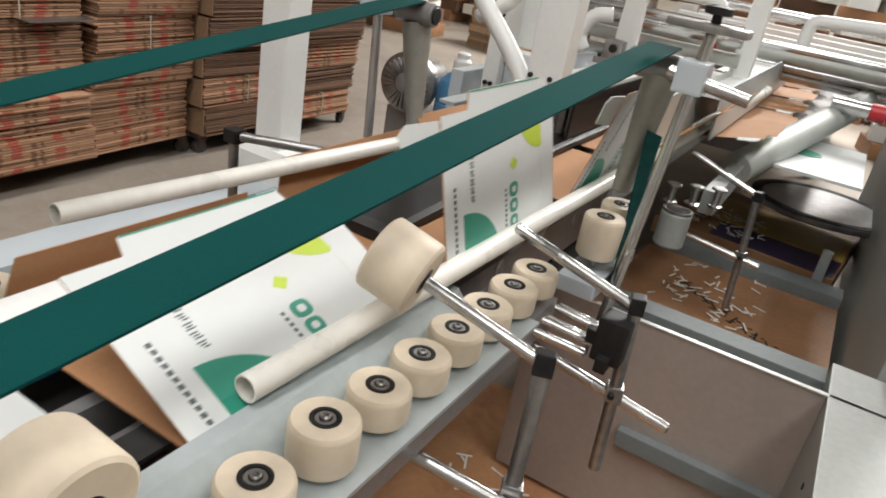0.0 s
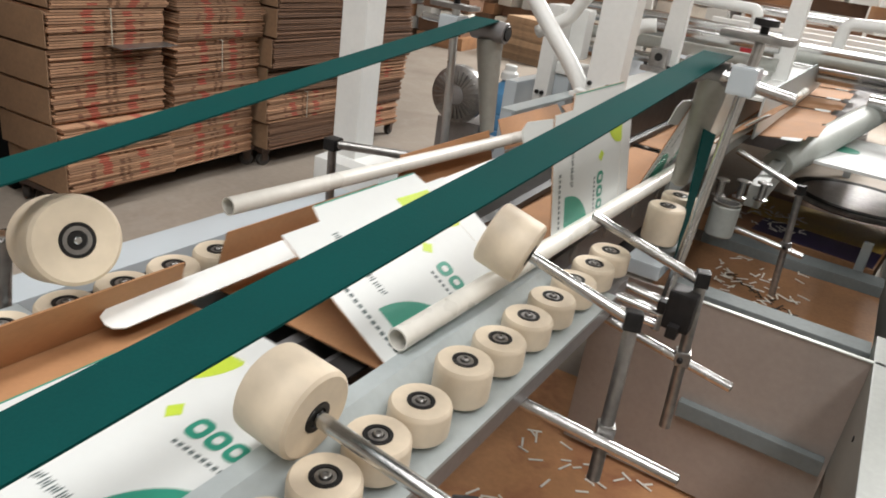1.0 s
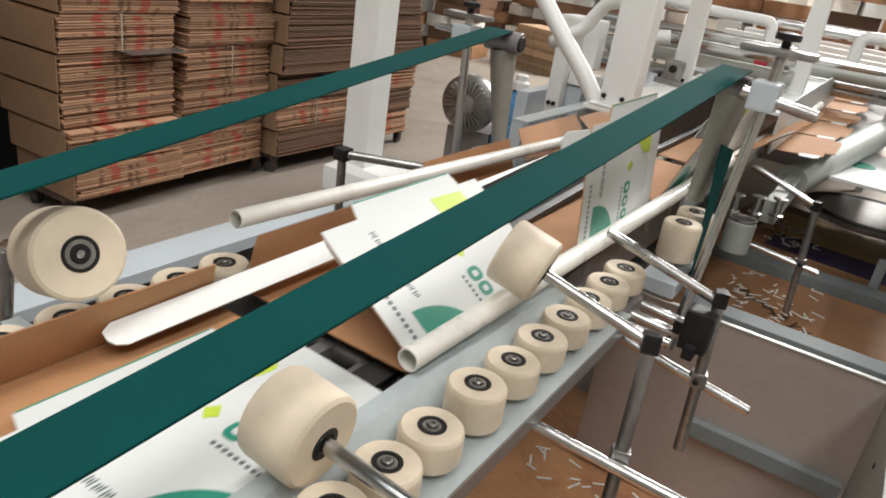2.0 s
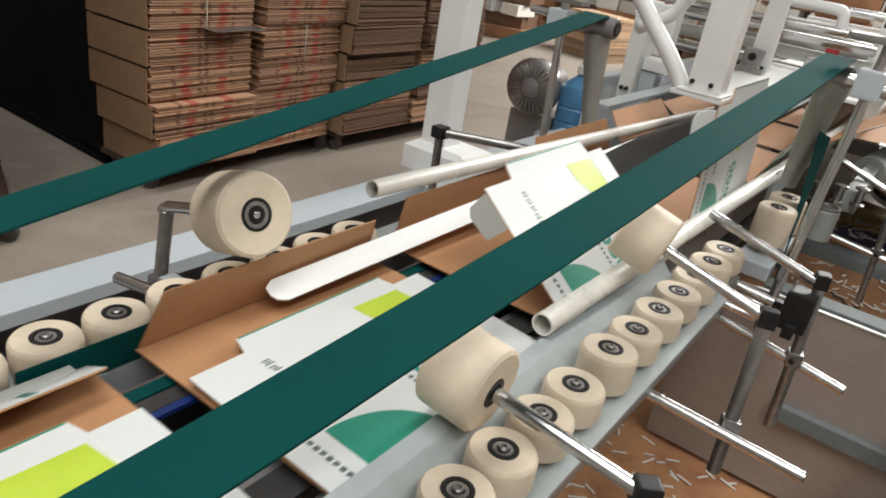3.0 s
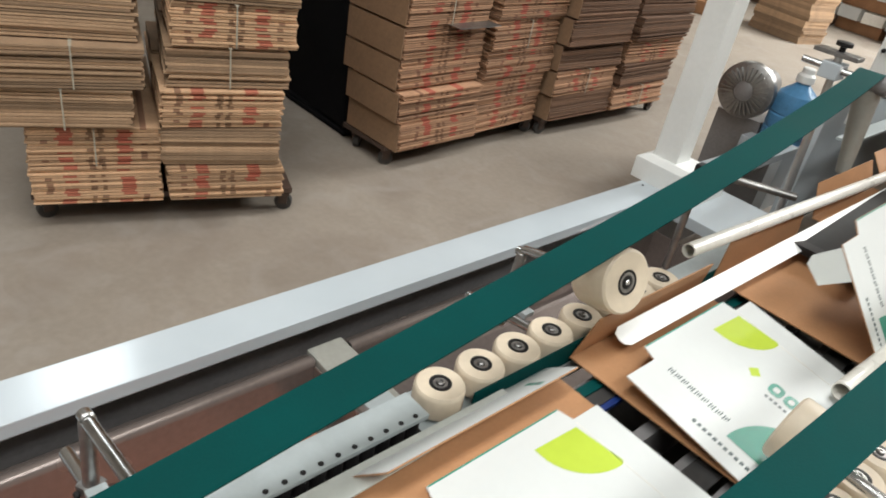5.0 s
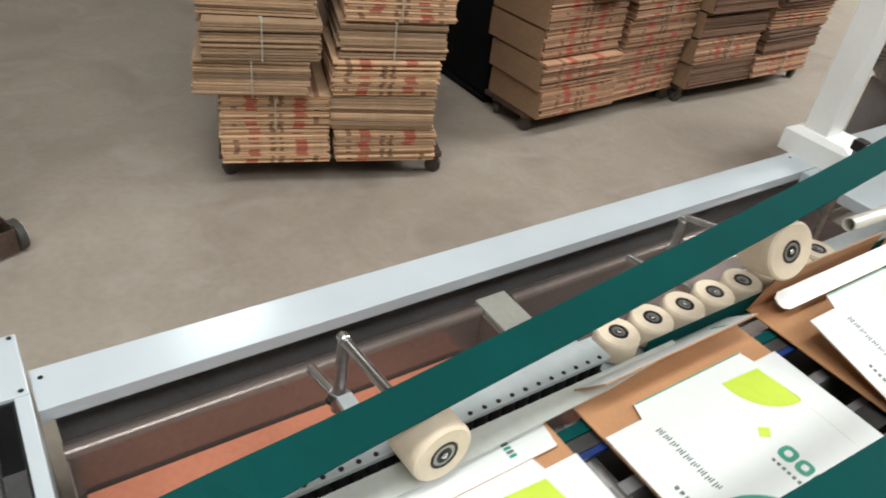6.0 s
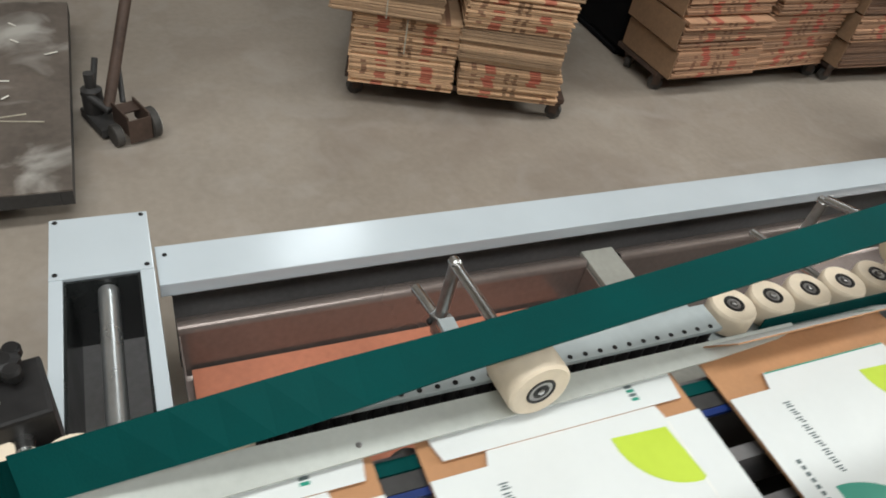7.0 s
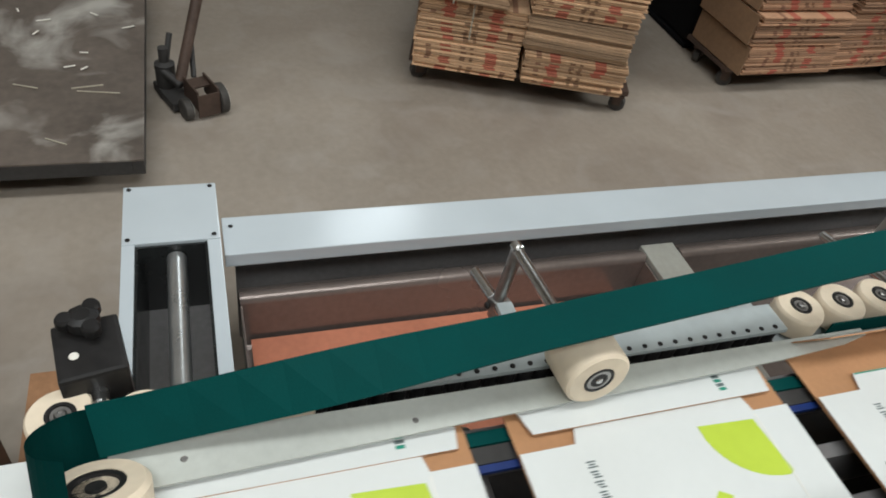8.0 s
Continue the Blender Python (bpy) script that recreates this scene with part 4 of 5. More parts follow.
for k in range(4):
    part("roller_bar", rod(B(), (-0.5, 4.2 + 0.8 * k, 1.02), (1.4, 4.2 + 0.8 * k, 1.02), 0.03), CHROME, far)
    part("white_bar", box(B(), -0.45, 4.5 + 0.8 * k, 1.08, 1.3, 4.56 + 0.8 * k, 1.14, 0.006), WHITE, far)
# rails beside the cartons
single("guide_rail", box(B(), 0.515, 1.70, 0.84, 0.527, 3.2, 0.93, 0.002), PLATE, "grey upright guide rail along the cartons", "rail", group="guide rails")
single("guide_rail", box(B(), 0.67, 2.25, 0.74, 0.72, 4.4, 0.82, 0.004), BEAMM, "dull guide rail along the cartons", "rail", group="guide rails")
roll = thing("guide_drum", "grey upright drum with chromed spools beside the belt", "drum")
part("drum", turned(B(), [(0.040, 0), (0.044, 0.005), (0.044, 0.10), (0.040, 0.105)], pose(0.655, 1.98, 0.70), 28), BEAMM, roll)
part("cup_rim", turned(B(), [(0.040, 0.105), (0.044, 0.107), (0.044, 0.112), (0.037, 0.112), (0.036, 0.107)], pose(0.655, 1.98, 0.70), 28), CHROME, roll, "bright rim")
part("cup_hollow", turned(B(), [(0.035, 0.1055), (0.034, 0.1075)], pose(0.655, 1.98, 0.70), 24), BLACK, roll)
for k in range(3):
    part("spool", turned(B(), [(0.020, 0), (0.024, 0.003), (0.024, 0.008), (0.012, 0.010), (0.012, 0.055), (0.024, 0.058), (0.024, 0.064), (0.018, 0.066)], pose(0.60 + 0.06 * k, 2.12 + 0.05 * k, 0.78), 24), CHROME, roll, "small chromed spool")

# ---- bed under the cartons ----
bed = thing("carton_bed", "dark machine bed with narrow belts under the cartons", "machine bed")
part("belt", box(B(), 0.115, -2.2, 0.806, 0.138, 2.6, 0.812), TEAL, bed, "dark green narrow belt")
part("belt", box(B(), 0.140, -2.2, 0.804, 0.168, 2.6, 0.810), SHADOWY, bed, "black narrow belt")
part("belt", box(B(), 0.170, -2.2, 0.804, 0.182, 2.6, 0.811), BLUEBELT, bed, "blue belt edge")
part("belt", box(B(), 0.350, -2.2, 0.800, 0.400, 2.6, 0.806), SHADOWY, bed)
for x in (0.10, 0.24, 0.33, 0.41):
    part("rail", box(B(), x, -2.2, 0.68, x + 0.025, 2.6, 0.795), GREYDARK, bed)
part("pan", box(B(), 0.06, -2.2, 0.60, 0.45, 2.6, 0.62), SHADOWY, bed)
for k in range(20):
    part("idler", rod(B(), (0.09, -2.1 + 0.24 * k, 0.772), (0.44, -2.1 + 0.24 * k, 0.772), 0.024, 14), STEEL, bed)
former = thing("folding_former", "long black folding former that the cartons wrap round", "machine rail")
bm = B()
rings = [[bm.verts.new((x, y, z + dz)) for x, dz in ((0.105, 0.0), (0.300, 0.0), (0.300, 0.016), (0.285, 0.022), (0.105, 0.022))] for y, z in ((0.98, 0.866), (1.03, 0.863), (1.7, 0.893), (4.5, 0.893))]
for p, q in zip(rings, rings[1:]):
    for k in range(5):
        bm.faces.new((p[k], p[(k + 1) % 5], q[(k + 1) % 5], q[k]))
bm.faces.new(list(reversed(rings[0])))
bm.faces.new(rings[-1])
part("bar", bm, BLACK, former)
part("side_skirt", box(B(), 0.278, 1.95, 0.92, 0.286, 4.5, 1.030), BLACK, former, "black skirt under the cover plate")
for k in range(9):
    part("hanger", box(B(), 0.225, 2.0 + 0.27 * k, 0.916, 0.245, 2.03 + 0.27 * k, 1.051), STEEL, former)
delivery = thing("delivery_table", "grey delivery table behind the folding section", "table")
part("table_top", box(B(), -0.02, -4.6, 0.70, 0.60, -2.22, 0.735, 0.006), GREY, delivery)
for x in (0.02, 0.56):
    for y in (-4.5, -2.3):
        part("leg", box(B(), x - 0.03, y - 0.03, 0, x + 0.03, y + 0.03, 0.70, 0.003), GREY, delivery)
feeder = thing("feeder_table", "grey feeder table at the start of the line", "table")
part("table_top", box(B(), -0.35, 6.55, 0.70, 0.95, 9.2, 0.735, 0.006), GREY, feeder)
for x in (-0.3, 0.9):
    for y in (6.7, 9.0):
        part("leg", box(B(), x - 0.03, y - 0.03, 0, x + 0.03, y + 0.03, 0.70, 0.003), GREY, feeder)

# ---- frame on the other side ----
rb = thing("side_beam", "pale grey machine side beam with an upright panel", "machine frame")
part("beam", box(B(), 1.152, -1.4, 0.30, 1.30, 1.74, 0.640, 0.004), BEAMM, rb)
part("panel", box(B(), 1.255, 1.78, 0.10, 1.35, 5.5, 1.12, 0.006), BEAMM, rb, "pale grey upright side panel")
for y in (-1.2, 0.9):
    part("leg", box(B(), 1.17, y, 0.0, 1.28, y + 0.1, 0.30, 0.004), PALEM, rb)
for y, z in ((1.05, 0.50), (1.3, 0.56)):
    part("screw", rod(B(), (1.149, y, z), (1.152, y, z), 0.008, 10), BLACK, rb)
cross = thing("cross_panel", "taupe sheet-metal cross panel with a bright top edge", "panel")
part("sheet", box(B(), 0.44, 1.56, 0.03, 1.152, 1.57, 0.636, 0.002), TAUPE, cross)
part("top_edge", box(B(), 0.60, 1.556, 0.636, 1.30, 1.570, 0.640, 0.001), PALEM, cross, "bright folded top edge")
# raised bar for a recessed slot; slate colour carries the slot's shade
part("fold", box(B(), 0.75, 1.53, 0.285, 1.14, 1.56, 0.335, 0.004), SLATE, cross, "dark bar for a recessed slot, its shade in the colour")
part("beam", box(B(), 0.60, 1.70, 0.50, 1.152, 1.78, 0.60, 0.003), SLATE, cross, "slate grey cross beam")
single("cardboard_sheet", box(B(), 0.10, -0.20, 0.004, 1.12, 1.92, 0.012), FLOORCARD, "brown cardboard sheet on the floor under the machine", "cardboard", pose(0, 0, 0, 0, 0, 3))
single("cardboard_sheet", box(B(), 0.42, 1.80, 0.29, 1.22, 3.02, 0.30), KRAFTD, "brown cardboard sheet with black marks in the pit", "cardboard")
bm = B()
rnd = random.Random(7)
for k in range(9):
    x, y = 0.66 + 0.045 * k, 2.72 - 0.035 * k
    q = B()
    for n in range(3):
        a = rnd.uniform(-0.03, 0.03)
        box(q, a, -0.035 + 0.02 * n, 0.0, a + rnd.uniform(0.01, 0.03), -0.028 + 0.02 * n, 0.0012)
    box(q, -0.006, -0.04, 0.0013, 0.001, 0.035, 0.0024)
    q.transform(pose(x, y, 0.3005, 0, 0, rnd.uniform(-40, 40)))
    tmp = bpy.data.meshes.new("stroke")
    q.to_mesh(tmp)
    bm.from_mesh(tmp)
    q.free()
    bpy.data.meshes.remove(tmp)
single("marker_strokes", bm, BLACK, "black marker strokes written on the cardboard", "marks")
part("beam", box(B(), 0.45, 3.03, 0.28, 1.22, 3.16, 0.345, 0.003), SLATE, cross, "grey cross beam")
bx = thing("printed_carton", "flat brown carton with yellow and purple print", "carton", pose(0.86, 3.68, 0.26, 0, 0, -6))
part("body", box(B(), -0.46, -0.42, 0.0, 0.36, 0.45, 0.085, 0.003), KRAFTD, bx)
part("printed_band", box(B(), -0.20, -0.40, 0.0855, 0.35, -0.142, 0.087), PURPLEP, bx, "purple printed band")
part("printed_band", box(B(), -0.30, -0.14, 0.0855, 0.35, 0.30, 0.087), YELLOWP, bx, "yellow printed band")
part("corner_post", box(B(), 0.28, -0.44, 0.0, 0.32, -0.40, 0.20, 0.003), PLATE, bx)

# paper strips scattered
def strips(n, x0, y0, x1, y1, z, seed, name="paper_strips"):
    rnd = random.Random(seed)
    bm = B()
    for k in range(n):
        q = B()
        ln = rnd.uniform(0.028, 0.058)
        box(q, -ln / 2, -0.0034, 0, ln / 2, 0.0034, 0.0022)
        q.transform(pose(rnd.uniform(x0, x1), rnd.uniform(y0, y1), z + rnd.uniform(0, 0.006), rnd.uniform(-6, 6), rnd.uniform(-6, 6), rnd.uniform(0, 180)))
        tmp = bpy.data.meshes.new("tmp")
        q.to_mesh(tmp)
        bm.from_mesh(tmp)
        q.free()
        bpy.data.meshes.remove(tmp)
    return single(name, bm, STRIPM, "scattered pale paper offcut strips", "paper strips", kind="stuff")


strips(46, 0.34, 1.04, 0.74, 1.53, 0.0128, 11)
strips(60, 0.55, 2.45, 0.95, 3.0, 0.303, 12)
strips(60, 0.50, 3.35, 0.85, 3.75, 0.352, 13)
strips(9, -2.9, -1.95, -1.75, -1.5, 0.162, 14)
for x, y, a, ln in ((-1.93, -1.60, 82, 0.15), (-1.97, -1.64, 101, 0.11), (-1.98, -1.85, 70, 0.09), (-1.62, -1.72, 60, 0.08)):
    single("wood_splinter", box(B(), -ln / 2, -0.0026, 0, ln / 2, 0.0026, 0.004, 0.001), TWINE, "long pale splinter lying on the platform deck", "splinter", pose(x, y, 0.1585, 0, 0, a), "splinters")

# far pipe, disc and finished carton
single("sloping_pipe", rod(B(), (0.69, 2.75, 0.795), (1.18, 4.8, 1.065), 0.062, 26), PIPE2, "thick pale grey pipe sloping over the pit", "pipe")
disc = thing("drive_wheel", "dark drive wheel with a bright rim", "wheel")
part("rim", turned(B(), [(0.30, 0.0), (0.335, 0.004), (0.34, 0.02), (0.335, 0.036), (0.30, 0.04), (0.28, 0.03), (0.05, 0.03)], pose(1.03, 3.80, 0.48), 56), SHADOWY, disc)
part("rim_band", turned(B(), [(0.341, 0.008), (0.344, 0.012), (0.344, 0.028), (0.341, 0.032)], pose(1.03, 3.80, 0.48), 56), STEEL, disc, "bright rim band")
flat = thing("printed_carton", "white folded carton with green print lying beside the line", "carton")
part("sheet", box(B(), 0.80, 2.95, 0.80, 1.12, 3.72, 0.812), BOARDW, flat)
part("printed_spot", turned(B(), [(0.07, 0.0), (0.069, 0.003)], pose(0.88, 3.35, 0.8125), 28), GREENP, flat, "dark green printed spot")

# ---- blower with blue motor ----
bl = thing("blower", "grey side-channel blower with a ribbed round housing on a stand", "blower", pose(-1.145, 3.37, 0.618, 0, 0, 6))
bm = B()
m = pose(0, 0, 0, 90, 0, 0)
turned(bm, [(0.02, 0.0), (0.10, 0.005), (0.155, 0.02), (0.170, 0.05), (0.165, 0.09), (0.13, 0.11), (0.05, 0.115)], m, 36)
part("housing", bm, STEEL, bl)
bm = B()
for k in range(28):
    a = 2 * math.pi * k / 28
    q = Matrix.Rotation(-a, 4, "Y")
    r = bmesh.ops.create_cube(bm, size=1, matrix=q @ Matrix.Translation((0, -0.1, 0.10)) @ Matrix.Diagonal((0.006, 0.06, 0.08, 1)))
part("cooling_ribs", bm, STEEL, bl)
part("fan_hub", turned(B(), [(0.05, 0.10), (0.055, 0.125), (0.03, 0.135), (0.01, 0.135)], m, 24), GREYDARK, bl)
part("stand", box(B(), -0.14, -0.02, -0.618, 0.14, 0.22, -0.165, 0.005), GREYDARK, bl)
part("motor", turned(B(), [(0.09, -0.26), (0.095, -0.25), (0.095, -0.02), (0.08, 0.0)], m, 28), STEEL, bl, "grey motor")
part("terminal_box", box(B(), -0.16, 0.12, -0.05, -0.06, 0.22, 0.06, 0.006), GREYDARK, bl)
wb = thing("water_bottle", "large blue water bottle with a pale cap", "bottle", pose(-0.885, 3.42, 0.385))
part("body", turned(B(), [(0.10, 0), (0.122, 0.012), (0.122, 0.07), (0.116, 0.08), (0.122, 0.09), (0.122, 0.16), (0.116, 0.17), (0.122, 0.18), (0.122, 0.24), (0.108, 0.29), (0.05, 0.34), (0.032, 0.36)], None, 32), BLUE, wb)
part("cap", turned(B(), [(0.032, 0.36), (0.052, 0.362), (0.050, 0.40), (0.036, 0.415), (0.036, 0.44), (0.030, 0.445)], None, 20), WHITE, wb)
single("machine_box", box(B(), -1.04, 3.24, 0.0, -0.76, 3.54, 0.384, 0.006), GREY, "grey machine cabinet beside the line", "cabinet")

# ---- things on the floor near the end ----
table = thing("platform_trolley", "worn brown steel platform with dusty stains", "trolley", group="platform trolleys")
part("deck", box(B(), -2.95, -2.7, 0.150, -1.50, -1.44, 0.158, 0.003), DUSTY, table)
for x0, y0, x1, y1 in ((-2.95, -2.70, -1.50, -2.66), (-2.95, -1.48, -1.50, -1.44), (-2.95, -2.66, -2.91, -1.48), (-1.54, -2.66, -1.50, -1.48)):
    part("edge_channel", box(B(), x0, y0, 0.095, x1, y1, 0.1498, 0.003), SHADOWY, table, "dark steel edge channel")
for x in (-2.8, -1.65):
    for y in (-2.6, -1.55):
        caster(pose(x, y, 0), table, 0.05)
jack = thing("hand_truck", "rusty red-brown hand truck with an upright handle and casters", "hand truck", pose(-2.05, -1.235, 0, 0, 0, 22))
part("fork_cheek", box(B(), -0.05, -0.05, 0.045, 0.085, -0.042, 0.135, 0.003), RUST, jack)
part("fork_cheek", box(B(), -0.05, 0.035, 0.045, 0.085, 0.043, 0.135, 0.003), RUST, jack)
part("cross_tie", box(B(), -0.05, -0.0418, 0.11, 0.02, 0.0348, 0.118, 0.002), RUST, jack)
part("front_plate", box(B(), 0.087, -0.05, 0.02, 0.093, 0.043, 0.12, 0.002), RUST, jack, "worn brown front plate")
part("handle", rod(B(), (-0.06, -0.06, 0.10), (-0.40, 0.40, 1.0), 0.022), RUST, jack, "red-brown handle tube")
part("spring", rod(B(), (-0.08, 0.01, 0.10), (-0.20, 0.06, 0.27), 0.011), SHADOWY, jack)
part("link", rod(B(), (-0.04, -0.06, 0.10), (-0.16, -0.11, 0.14), 0.016), SHADOWY, jack)
part("link", rod(B(), (-0.14, -0.10, 0.05), (-0.22, -0.02, 0.24), 0.012), SHADOWY, jack)
part("pump", turned(B(), [(0.035, 0), (0.04, 0.01), (0.04, 0.13), (0.02, 0.14), (0.02, 0.2)], pose(-0.15, -0.08, 0.02), 20), SHADOWY, jack, "dark pump cylinder")
part("base", box(B(), -0.20, -0.12, 0.012, 0.0, -0.03, 0.05, 0.006), SHADOWY, jack)
for y, r in ((-0.10, 0.045), (0.046, 0.062)):
    w = part("wheel", turned(B(), [(r - 0.006, 0.0), (r, 0.004), (r, 0.032), (r - 0.006, 0.036)], pose(0.045, y + 0.036, r, 90, 0, 0), 26), RUBBER, jack)
    part("wheel_hub", turned(B(), [(r - 0.007, 0.001), (r - 0.009, -0.002), (r - 0.02, -0.002), (r - 0.022, 0.004), (0.006, 0.004)], pose(0.045, y + 0.036, r, 90, 0, 0), 24), STRIPM, w, "pale wheel rim")
single("wheel_tyre", turned(B(), [(0.2, -0.07), (0.29, -0.06), (0.31, 0.0), (0.29, 0.06), (0.2, 0.07)], pose(-3.72, -1.50, 0.31, 90, 0, 78), 36), RUBBER, "black rubber tyre standing by the wall", "tyre")


single("cardboard_sheet", box(B(), -0.75, -1.745, 0.003, -0.05, -1.46, 0.008), KRAFTD, "reddish brown cardboard sheet on the floor by the end housing", "cardboard")
crate = thing("steel_crate", "dark brown steel crate standing by the end of the line", "crate")
for x0, y0, x1, y1 in ((-0.46, -1.775, 0.0, -1.75), (-0.46, -2.35, 0.0, -2.325), (-0.46, -2.325, -0.435, -1.775), (-0.025, -2.325, 0.0, -1.775)):
    part("side_wall", box(B(), x0, y0, 0.0, x1, y1, 0.30, 0.003), RUST, crate)
part("bottom", box(B(), -0.435, -2.325, 0.0, -0.025, -1.775, 0.03), SHADOWY, crate)


# ---- far stores of bundled cartons ----
rnd = random.Random(5)
FARBOX = mesh("carton", box(B(), -0.36, -0.30, 0.0, 0.36, 0.30, 0.17, 0.006), KRAFTD)
FARBOX2 = mesh("carton", box(B(), -0.34, -0.29, 0.0, 0.34, 0.29, 0.17, 0.006), BOARDSDIM)
FARPALE = mesh("pale_pack", box(B(), -0.165, -0.22, 0.0, 0.165, 0.22, 0.165, 0.006), BOARDW)
FARDULL = mesh("pale_pack", box(B(), -0.15, -0.20, 0.0, 0.15, 0.20, 0.150, 0.006), STRIPM)
for sx in range(14):
    for sy in range(2):
        x, y = -5.4 + sx * 0.78, 8.6 + sy * 2.4 + 0.15 * (sx % 2)
        if sy == 0 and -4.2 < x < 1.4:
            continue
        pile = thing("carton_stack", "far pile of brown cartons with white packs between them", "carton stack", pose(x, y, 0, 0, 0, rnd.uniform(-5, 5)), "far carton stacks")
        z = 0.0
        for n in range(rnd.choice((6, 7, 8))):
            ob = new("carton", rnd.choice((FARBOX, FARBOX2)))
            ob.parent, ob.matrix_basis = pile, pose(rnd.uniform(-0.07, 0.07), rnd.uniform(-0.07, 0.07), z, 0, 0, rnd.uniform(-11, 11))
            z += 0.171
            if rnd.random() < 0.38:
                continue
            for dx in (-0.18, 0.18):
                ob = new("pale_pack", rnd.choice((FARPALE, FARPALE, FARDULL)))
                ob.parent, ob.matrix_basis = pile, pose(dx + rnd.uniform(-0.05, 0.05), -0.10 + rnd.uniform(-0.08, 0.05), z, 0, 0, rnd.uniform(-22, 22))
            z += 0.166
low = thing("carton_stack", "low pile of flat brown cartons on the floor", "carton stack", pose(-3.30, 8.98, 0, 0, 0, -14), "far carton stacks")
for n in range(14):
    bm = box(B(), -0.40, -0.24, 0, 0.40, 0.24, 0.040, 0.003)
    part("carton", bm, BOARDS, low).matrix_basis = pose(rnd.uniform(-0.012, 0.012), rnd.uniform(-0.012, 0.012), n * 0.0412, 0, 0, rnd.uniform(-1, 1))


# ---- the moving cartons ----
HX, LX, CZ = 0.470, 0.053, 0.826
T = 0.0028
L2 = 0.2450


def carton_template():
    ob = thing("folding_carton", "white printed folding carton with brown inside, travelling on the line", "carton", group="cartons on the line")
    bm = B()
    slab(bm, [(LX, -L2), (HX, -L2), (HX, L2), (LX, L2)], -T, 0.0, 0, 0, 1)
    part("base_panel", bm, (KRAFT, BOARDW), ob, "brown inner face of the carton")
    w, e = 0.328, 0.295
    bm = B()
    slab(bm, [(0.002, -L2), (e, -L2), (e, -0.153), (w, -0.142), (w, 0.168), (e, 0.176), (e, L2), (0.002, L2)], 0.0, T, 0, 0, 1)
    right = part("folded_panel", bm, (KRAFT, BOARDW), ob, "white panel with lime and green print")
    bm = B()
    slab(bm, [(-0.040, 0.0), (-0.034, -0.066), (0.018, -0.074), (0.034, -0.060), (0.036, 0.0)], 0.0, T, 0, 0, 1)
    part("tuck_flap", bm, (BOARDW, BOARDW), right, "white tuck flap bent in at the end")
    pz = -0.0006

    def mark(name, outline, material):
        q = B()
        slab(q, outline, pz, -0.0001)
        return part(name, q, material, right)

    def fx(x):
        return HX - x

    mark("edge_line", [(w - 0.0032, -0.140), (w - 0.0005, -0.140), (w - 0.0005, 0.166), (w - 0.0032, 0.166)], GREENP)
    # lime leaf: straight edge with a bulging side
    leaf = [(fx(0.190), 0.165), (fx(0.185), 0.060)] + [(fx(0.195 + 0.095 * math.sin(a)), 0.060 + 0.115 * (1 - math.cos(a)) * 0.95) for a in (math.pi / 2 * k / 10 for k in range(1, 11))] + [(fx(0.285), 0.178)]
    mark("lime_leaf", leaf, LIME)
    mark("lime_spot", [(fx(0.290), 0.034), (fx(0.306), 0.018), (fx(0.318), 0.036), (fx(0.302), 0.054)], LIME)
    dome = [(fx(0.362 + 0.106 * (1 - math.cos(a))), -0.178 + 0.140 * math.sin(a)) for a in (math.pi / 2 * k / 14 for k in range(15))] + [(fx(0.468), -0.178)]
    mark("green_dome", dome, GREENP)
    mark("crease", [(fx(0.182), 0.1735), (fx(0.182), 0.1750), (fx(0.462), 0.1750), (fx(0.462), 0.1735)], STRIPM)
    # round-cornered logo shapes in a row
    for xx, rx, ry in ((0.357, 0.0155, 0.0200), (0.391, 0.0145, 0.0185), (0.424, 0.0140, 0.0180)):
        for name, f, material in (("logo_shape", 1.0, GREENP), ("logo_counter", 0.42, BOARDW)):
            ring = []
            for a in (2 * math.pi * j / 20 for j in range(20)):
                u, v = rx * f * math.copysign(abs(math.cos(a)) ** 0.7, math.cos(a)), ry * f * math.copysign(abs(math.sin(a)) ** 0.7, math.sin(a))
                ring.append((fx(xx + u), 0.034 + v))
            ob2 = mark(name, ring, material)
            if name == "logo_counter":
                ob2.location.z = -0.0006
    # unreadable lines of print as bars
    for k in range(9):
        x = 0.206 + 0.0160 * k
        for dx, y0, y1 in ((0.0, -0.150, -0.135 - 0.002 * (k % 2)), (0.0046, -0.147, -0.137), (0.0088, -0.150 + 0.003 * (k % 3), -0.134)):
            mark("print_bar", [(fx(x + dx), y0), (fx(x + dx + 0.0024), y0), (fx(x + dx + 0.0024), y1), (fx(x + dx), y1)], INK)
    for k in range(9):
        x = 0.349 + 0.0105 * k
        mark("print_bar", [(fx(x), -0.006), (fx(x + 0.006), -0.006), (fx(x + 0.006), 0.001 + 0.001 * (k % 3)), (fx(x), 0.001)], INK)
    for k in range(12):
        x = 0.305 + 0.0115 * k
        mark("print_bar", [(fx(x), -0.212), (fx(x + 0.007), -0.212 + 0.002 * (k % 2)), (fx(x + 0.007), -0.203), (fx(x), -0.203)], INK)
    bm = B()
    slab(bm, [(-0.002, L2 - 0.004), (-0.096, L2 - 0.020), (-0.098, -L2 + 0.030), (-0.002, -L2 + 0.004)], 0.0, T, 0, 0, 1)
    left = part("glue_flap", bm, (KRAFT, BOARDW), ob, "narrow flap, brown inside and white outside")
    for k in range(5):
        q = B()
        slab(q, [(-0.040 - 0.0085 * k, 0.150), (-0.046 - 0.0085 * k, 0.150), (-0.046 - 0.0085 * k, 0.136), (-0.040 - 0.0085 * k, 0.136)], pz, -0.0001)
        part("print_bar", q, INK if k % 2 else GREENP, left)
    return ob


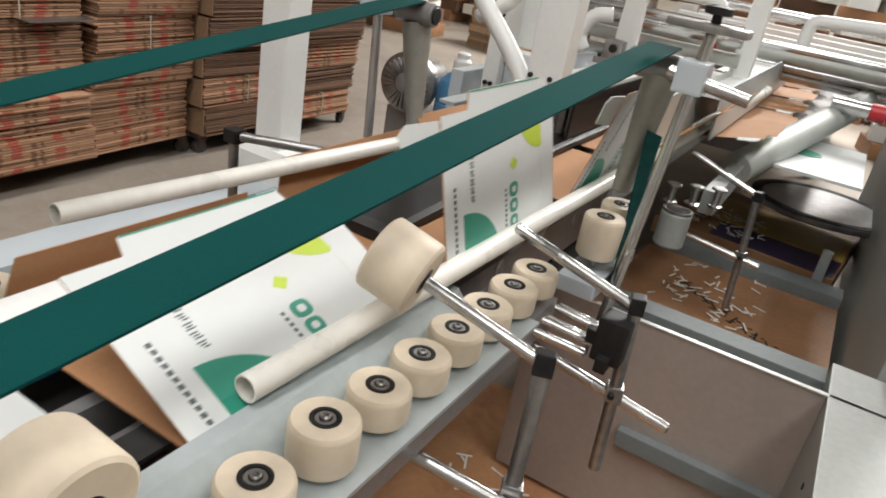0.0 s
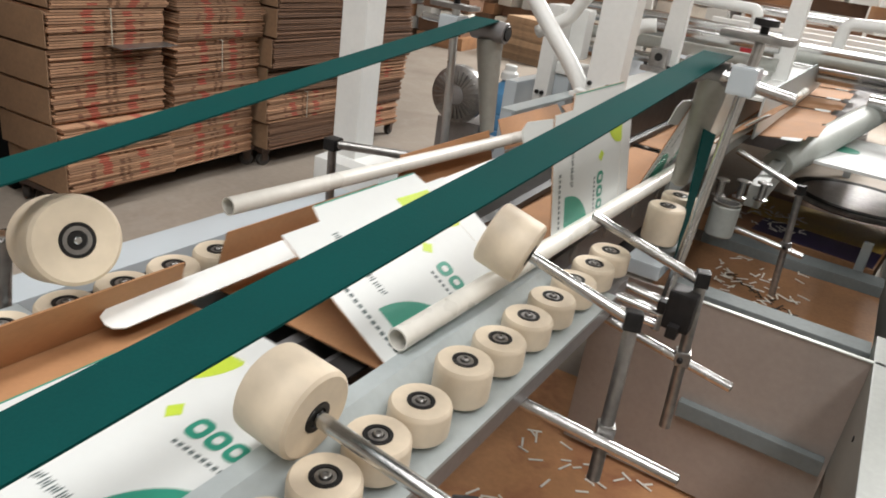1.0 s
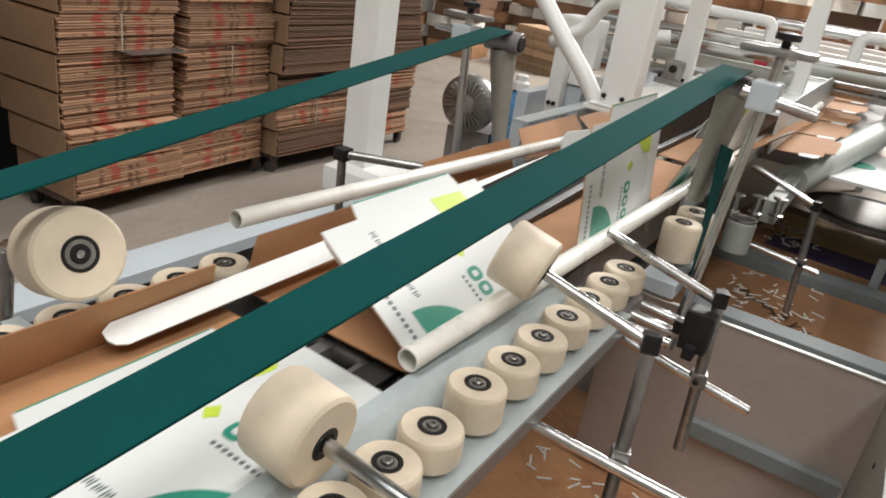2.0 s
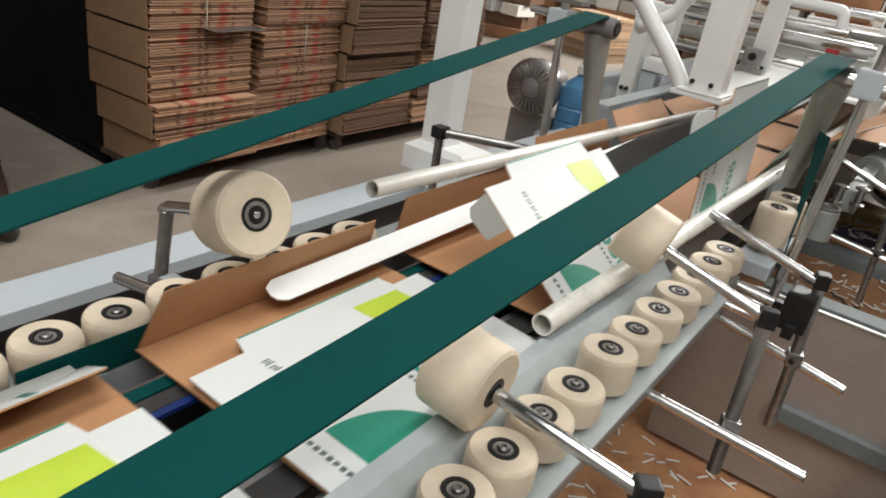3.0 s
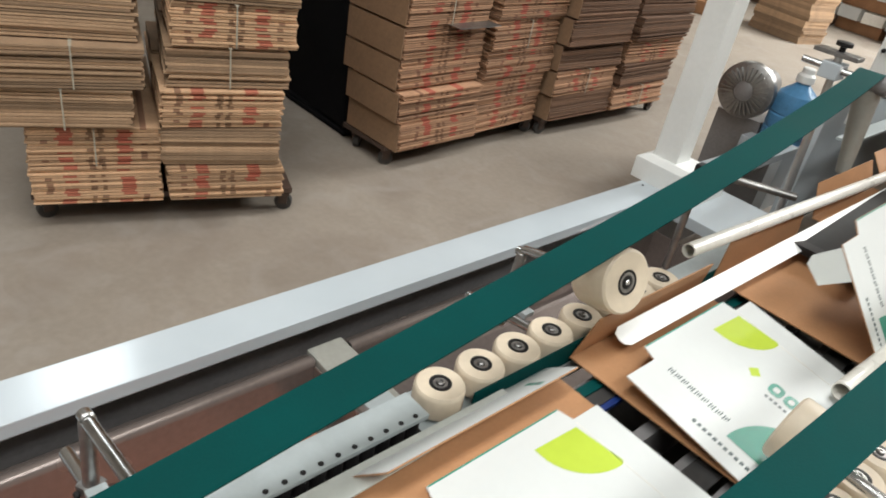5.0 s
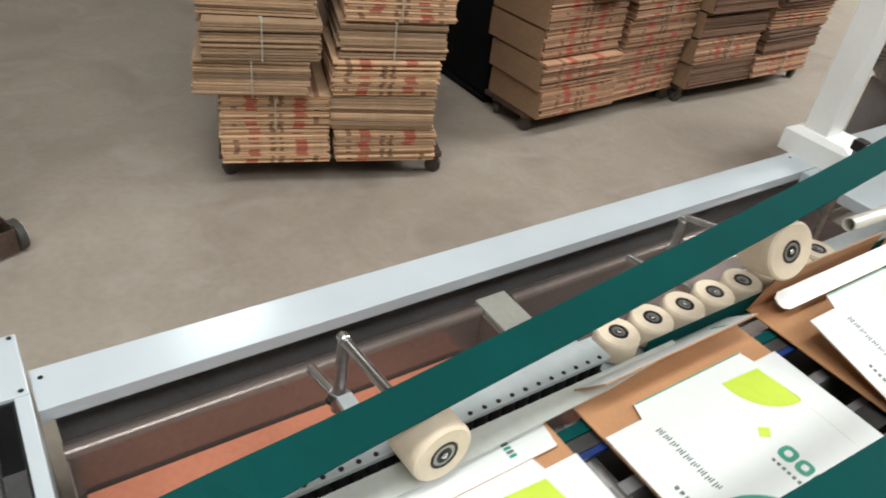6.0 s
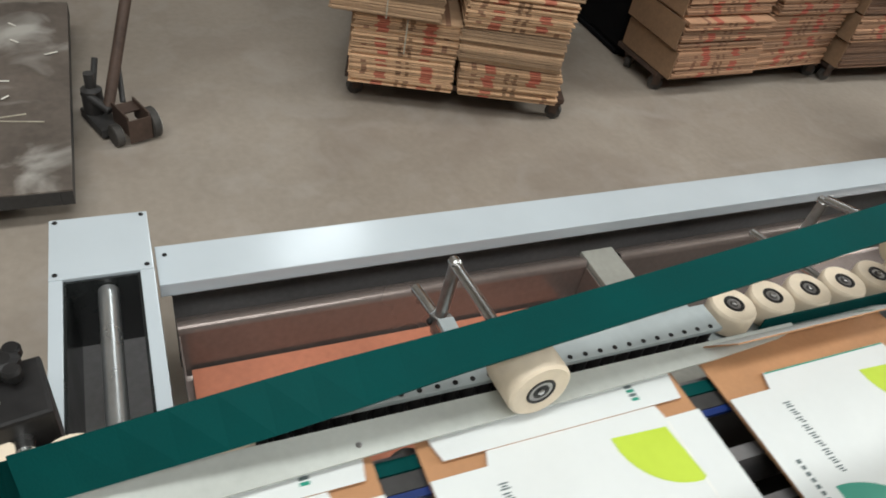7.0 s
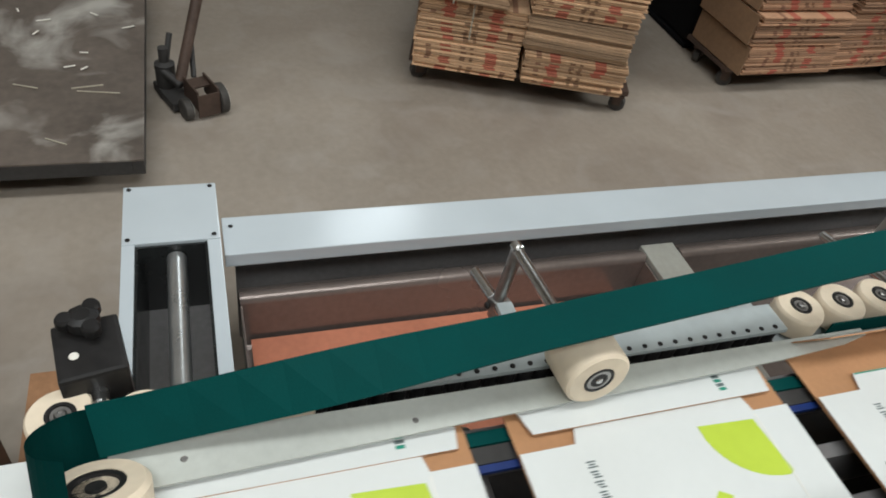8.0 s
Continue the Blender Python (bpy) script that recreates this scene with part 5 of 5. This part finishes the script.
CARTON = carton_template()
SPEED, PITCH, PHASE = 1.62, 0.5588, 12.367


def ramp(v, table):
    """Straight interpolation in rows of (v, value), v rising."""
    if v <= table[0][0]:
        return table[0][1]
    for (a, p), (b, q) in zip(table, table[1:]):
        if v <= b:
            return p + (q - p) * (v - a) / (b - a)
    return table[-1][1]


RIGHT_FOLD = [(0.05, 179.0), (0.30, 176.0), (0.48, 160.0), (0.61, 154.0), (0.86, 136.0), (1.10, 111.0), (1.30, 96.0), (1.7, 77.0), (2.4, 40.0), (3.0, 4.0), (9.0, 0.0)]
LEFT_FOLD = [(-0.62, 178.8), (-0.48, 168.0), (-0.33, 150.0), (-0.15, 133.0), (0.05, 119.0), (0.25, 104.0), (0.50, 98.0), (0.63, 95.0), (1.2, 80.0), (2.2, 40.0), (2.9, 3.0), (9.0, 0.0)]
LIFT = [(0.7, 0.0), (0.90, 0.012), (1.20, 0.038), (1.7, 0.060), (9.0, 0.060)]
FLAP_LIFT = [(-0.4, 0.0066), (0.0, 0.0006)]
TUCK_FOLD = [(0.68, 178.5), (0.77, 115.0), (0.86, 84.0), (1.0, 60.0), (1.4, 15.0), (3.0, 0.0)]
FAR_END, NEAR_END = 6.3, -2.55


def way(s):
    """Place along the line and tilt of a carton at nominal travel s: shingled at both tables."""
    if s > FAR_END:
        return FAR_END + (s - FAR_END) * 0.1, min(7.0, (s - FAR_END) * 30)
    if s < NEAR_END:
        return NEAR_END + (s - NEAR_END) * 0.1, min(7.0, (NEAR_END - s) * 30)
    return s, 0.0


cartons = []
for k in range(-27, 8):
    start = PHASE + PITCH * k
    cartons.append((CARTON if not cartons else copy_thing(CARTON, Matrix()), start))


def motions():
    for ob, start in cartons:
        times = [round(0.2 * k, 2) for k in range(41)]
        body, right, left, tuck = [], [], [], []
        for t in times:
            y, tilt = way(start - SPEED * t)
            z = CZ + ramp(y, LIFT)
            body.append((t, pose(0, y, z + 0.03 * (tilt / 7.0), tilt, 0, 0)))
            right.append((t, pose(HX, 0, 0.0006, 0, -ramp(y, RIGHT_FOLD), 0)))
            tuck.append((t, pose(0.252, -L2, T + 0.0004, -ramp(y, TUCK_FOLD), 0, 0)))
            left.append((t, pose(LX, 0, ramp(y, FLAP_LIFT), 0, ramp(y, LEFT_FOLD), 0)))
        walk(ob, body)
        for child in ob.children:
            kind = child.name.split(".")[0]
            if kind == "folded_panel":
                walk(child, right)
                for flap in child.children:
                    if flap.name.split(".")[0] == "tuck_flap":
                        walk(flap, tuck)
            elif kind == "glue_flap":
                walk(child, left)


motions()
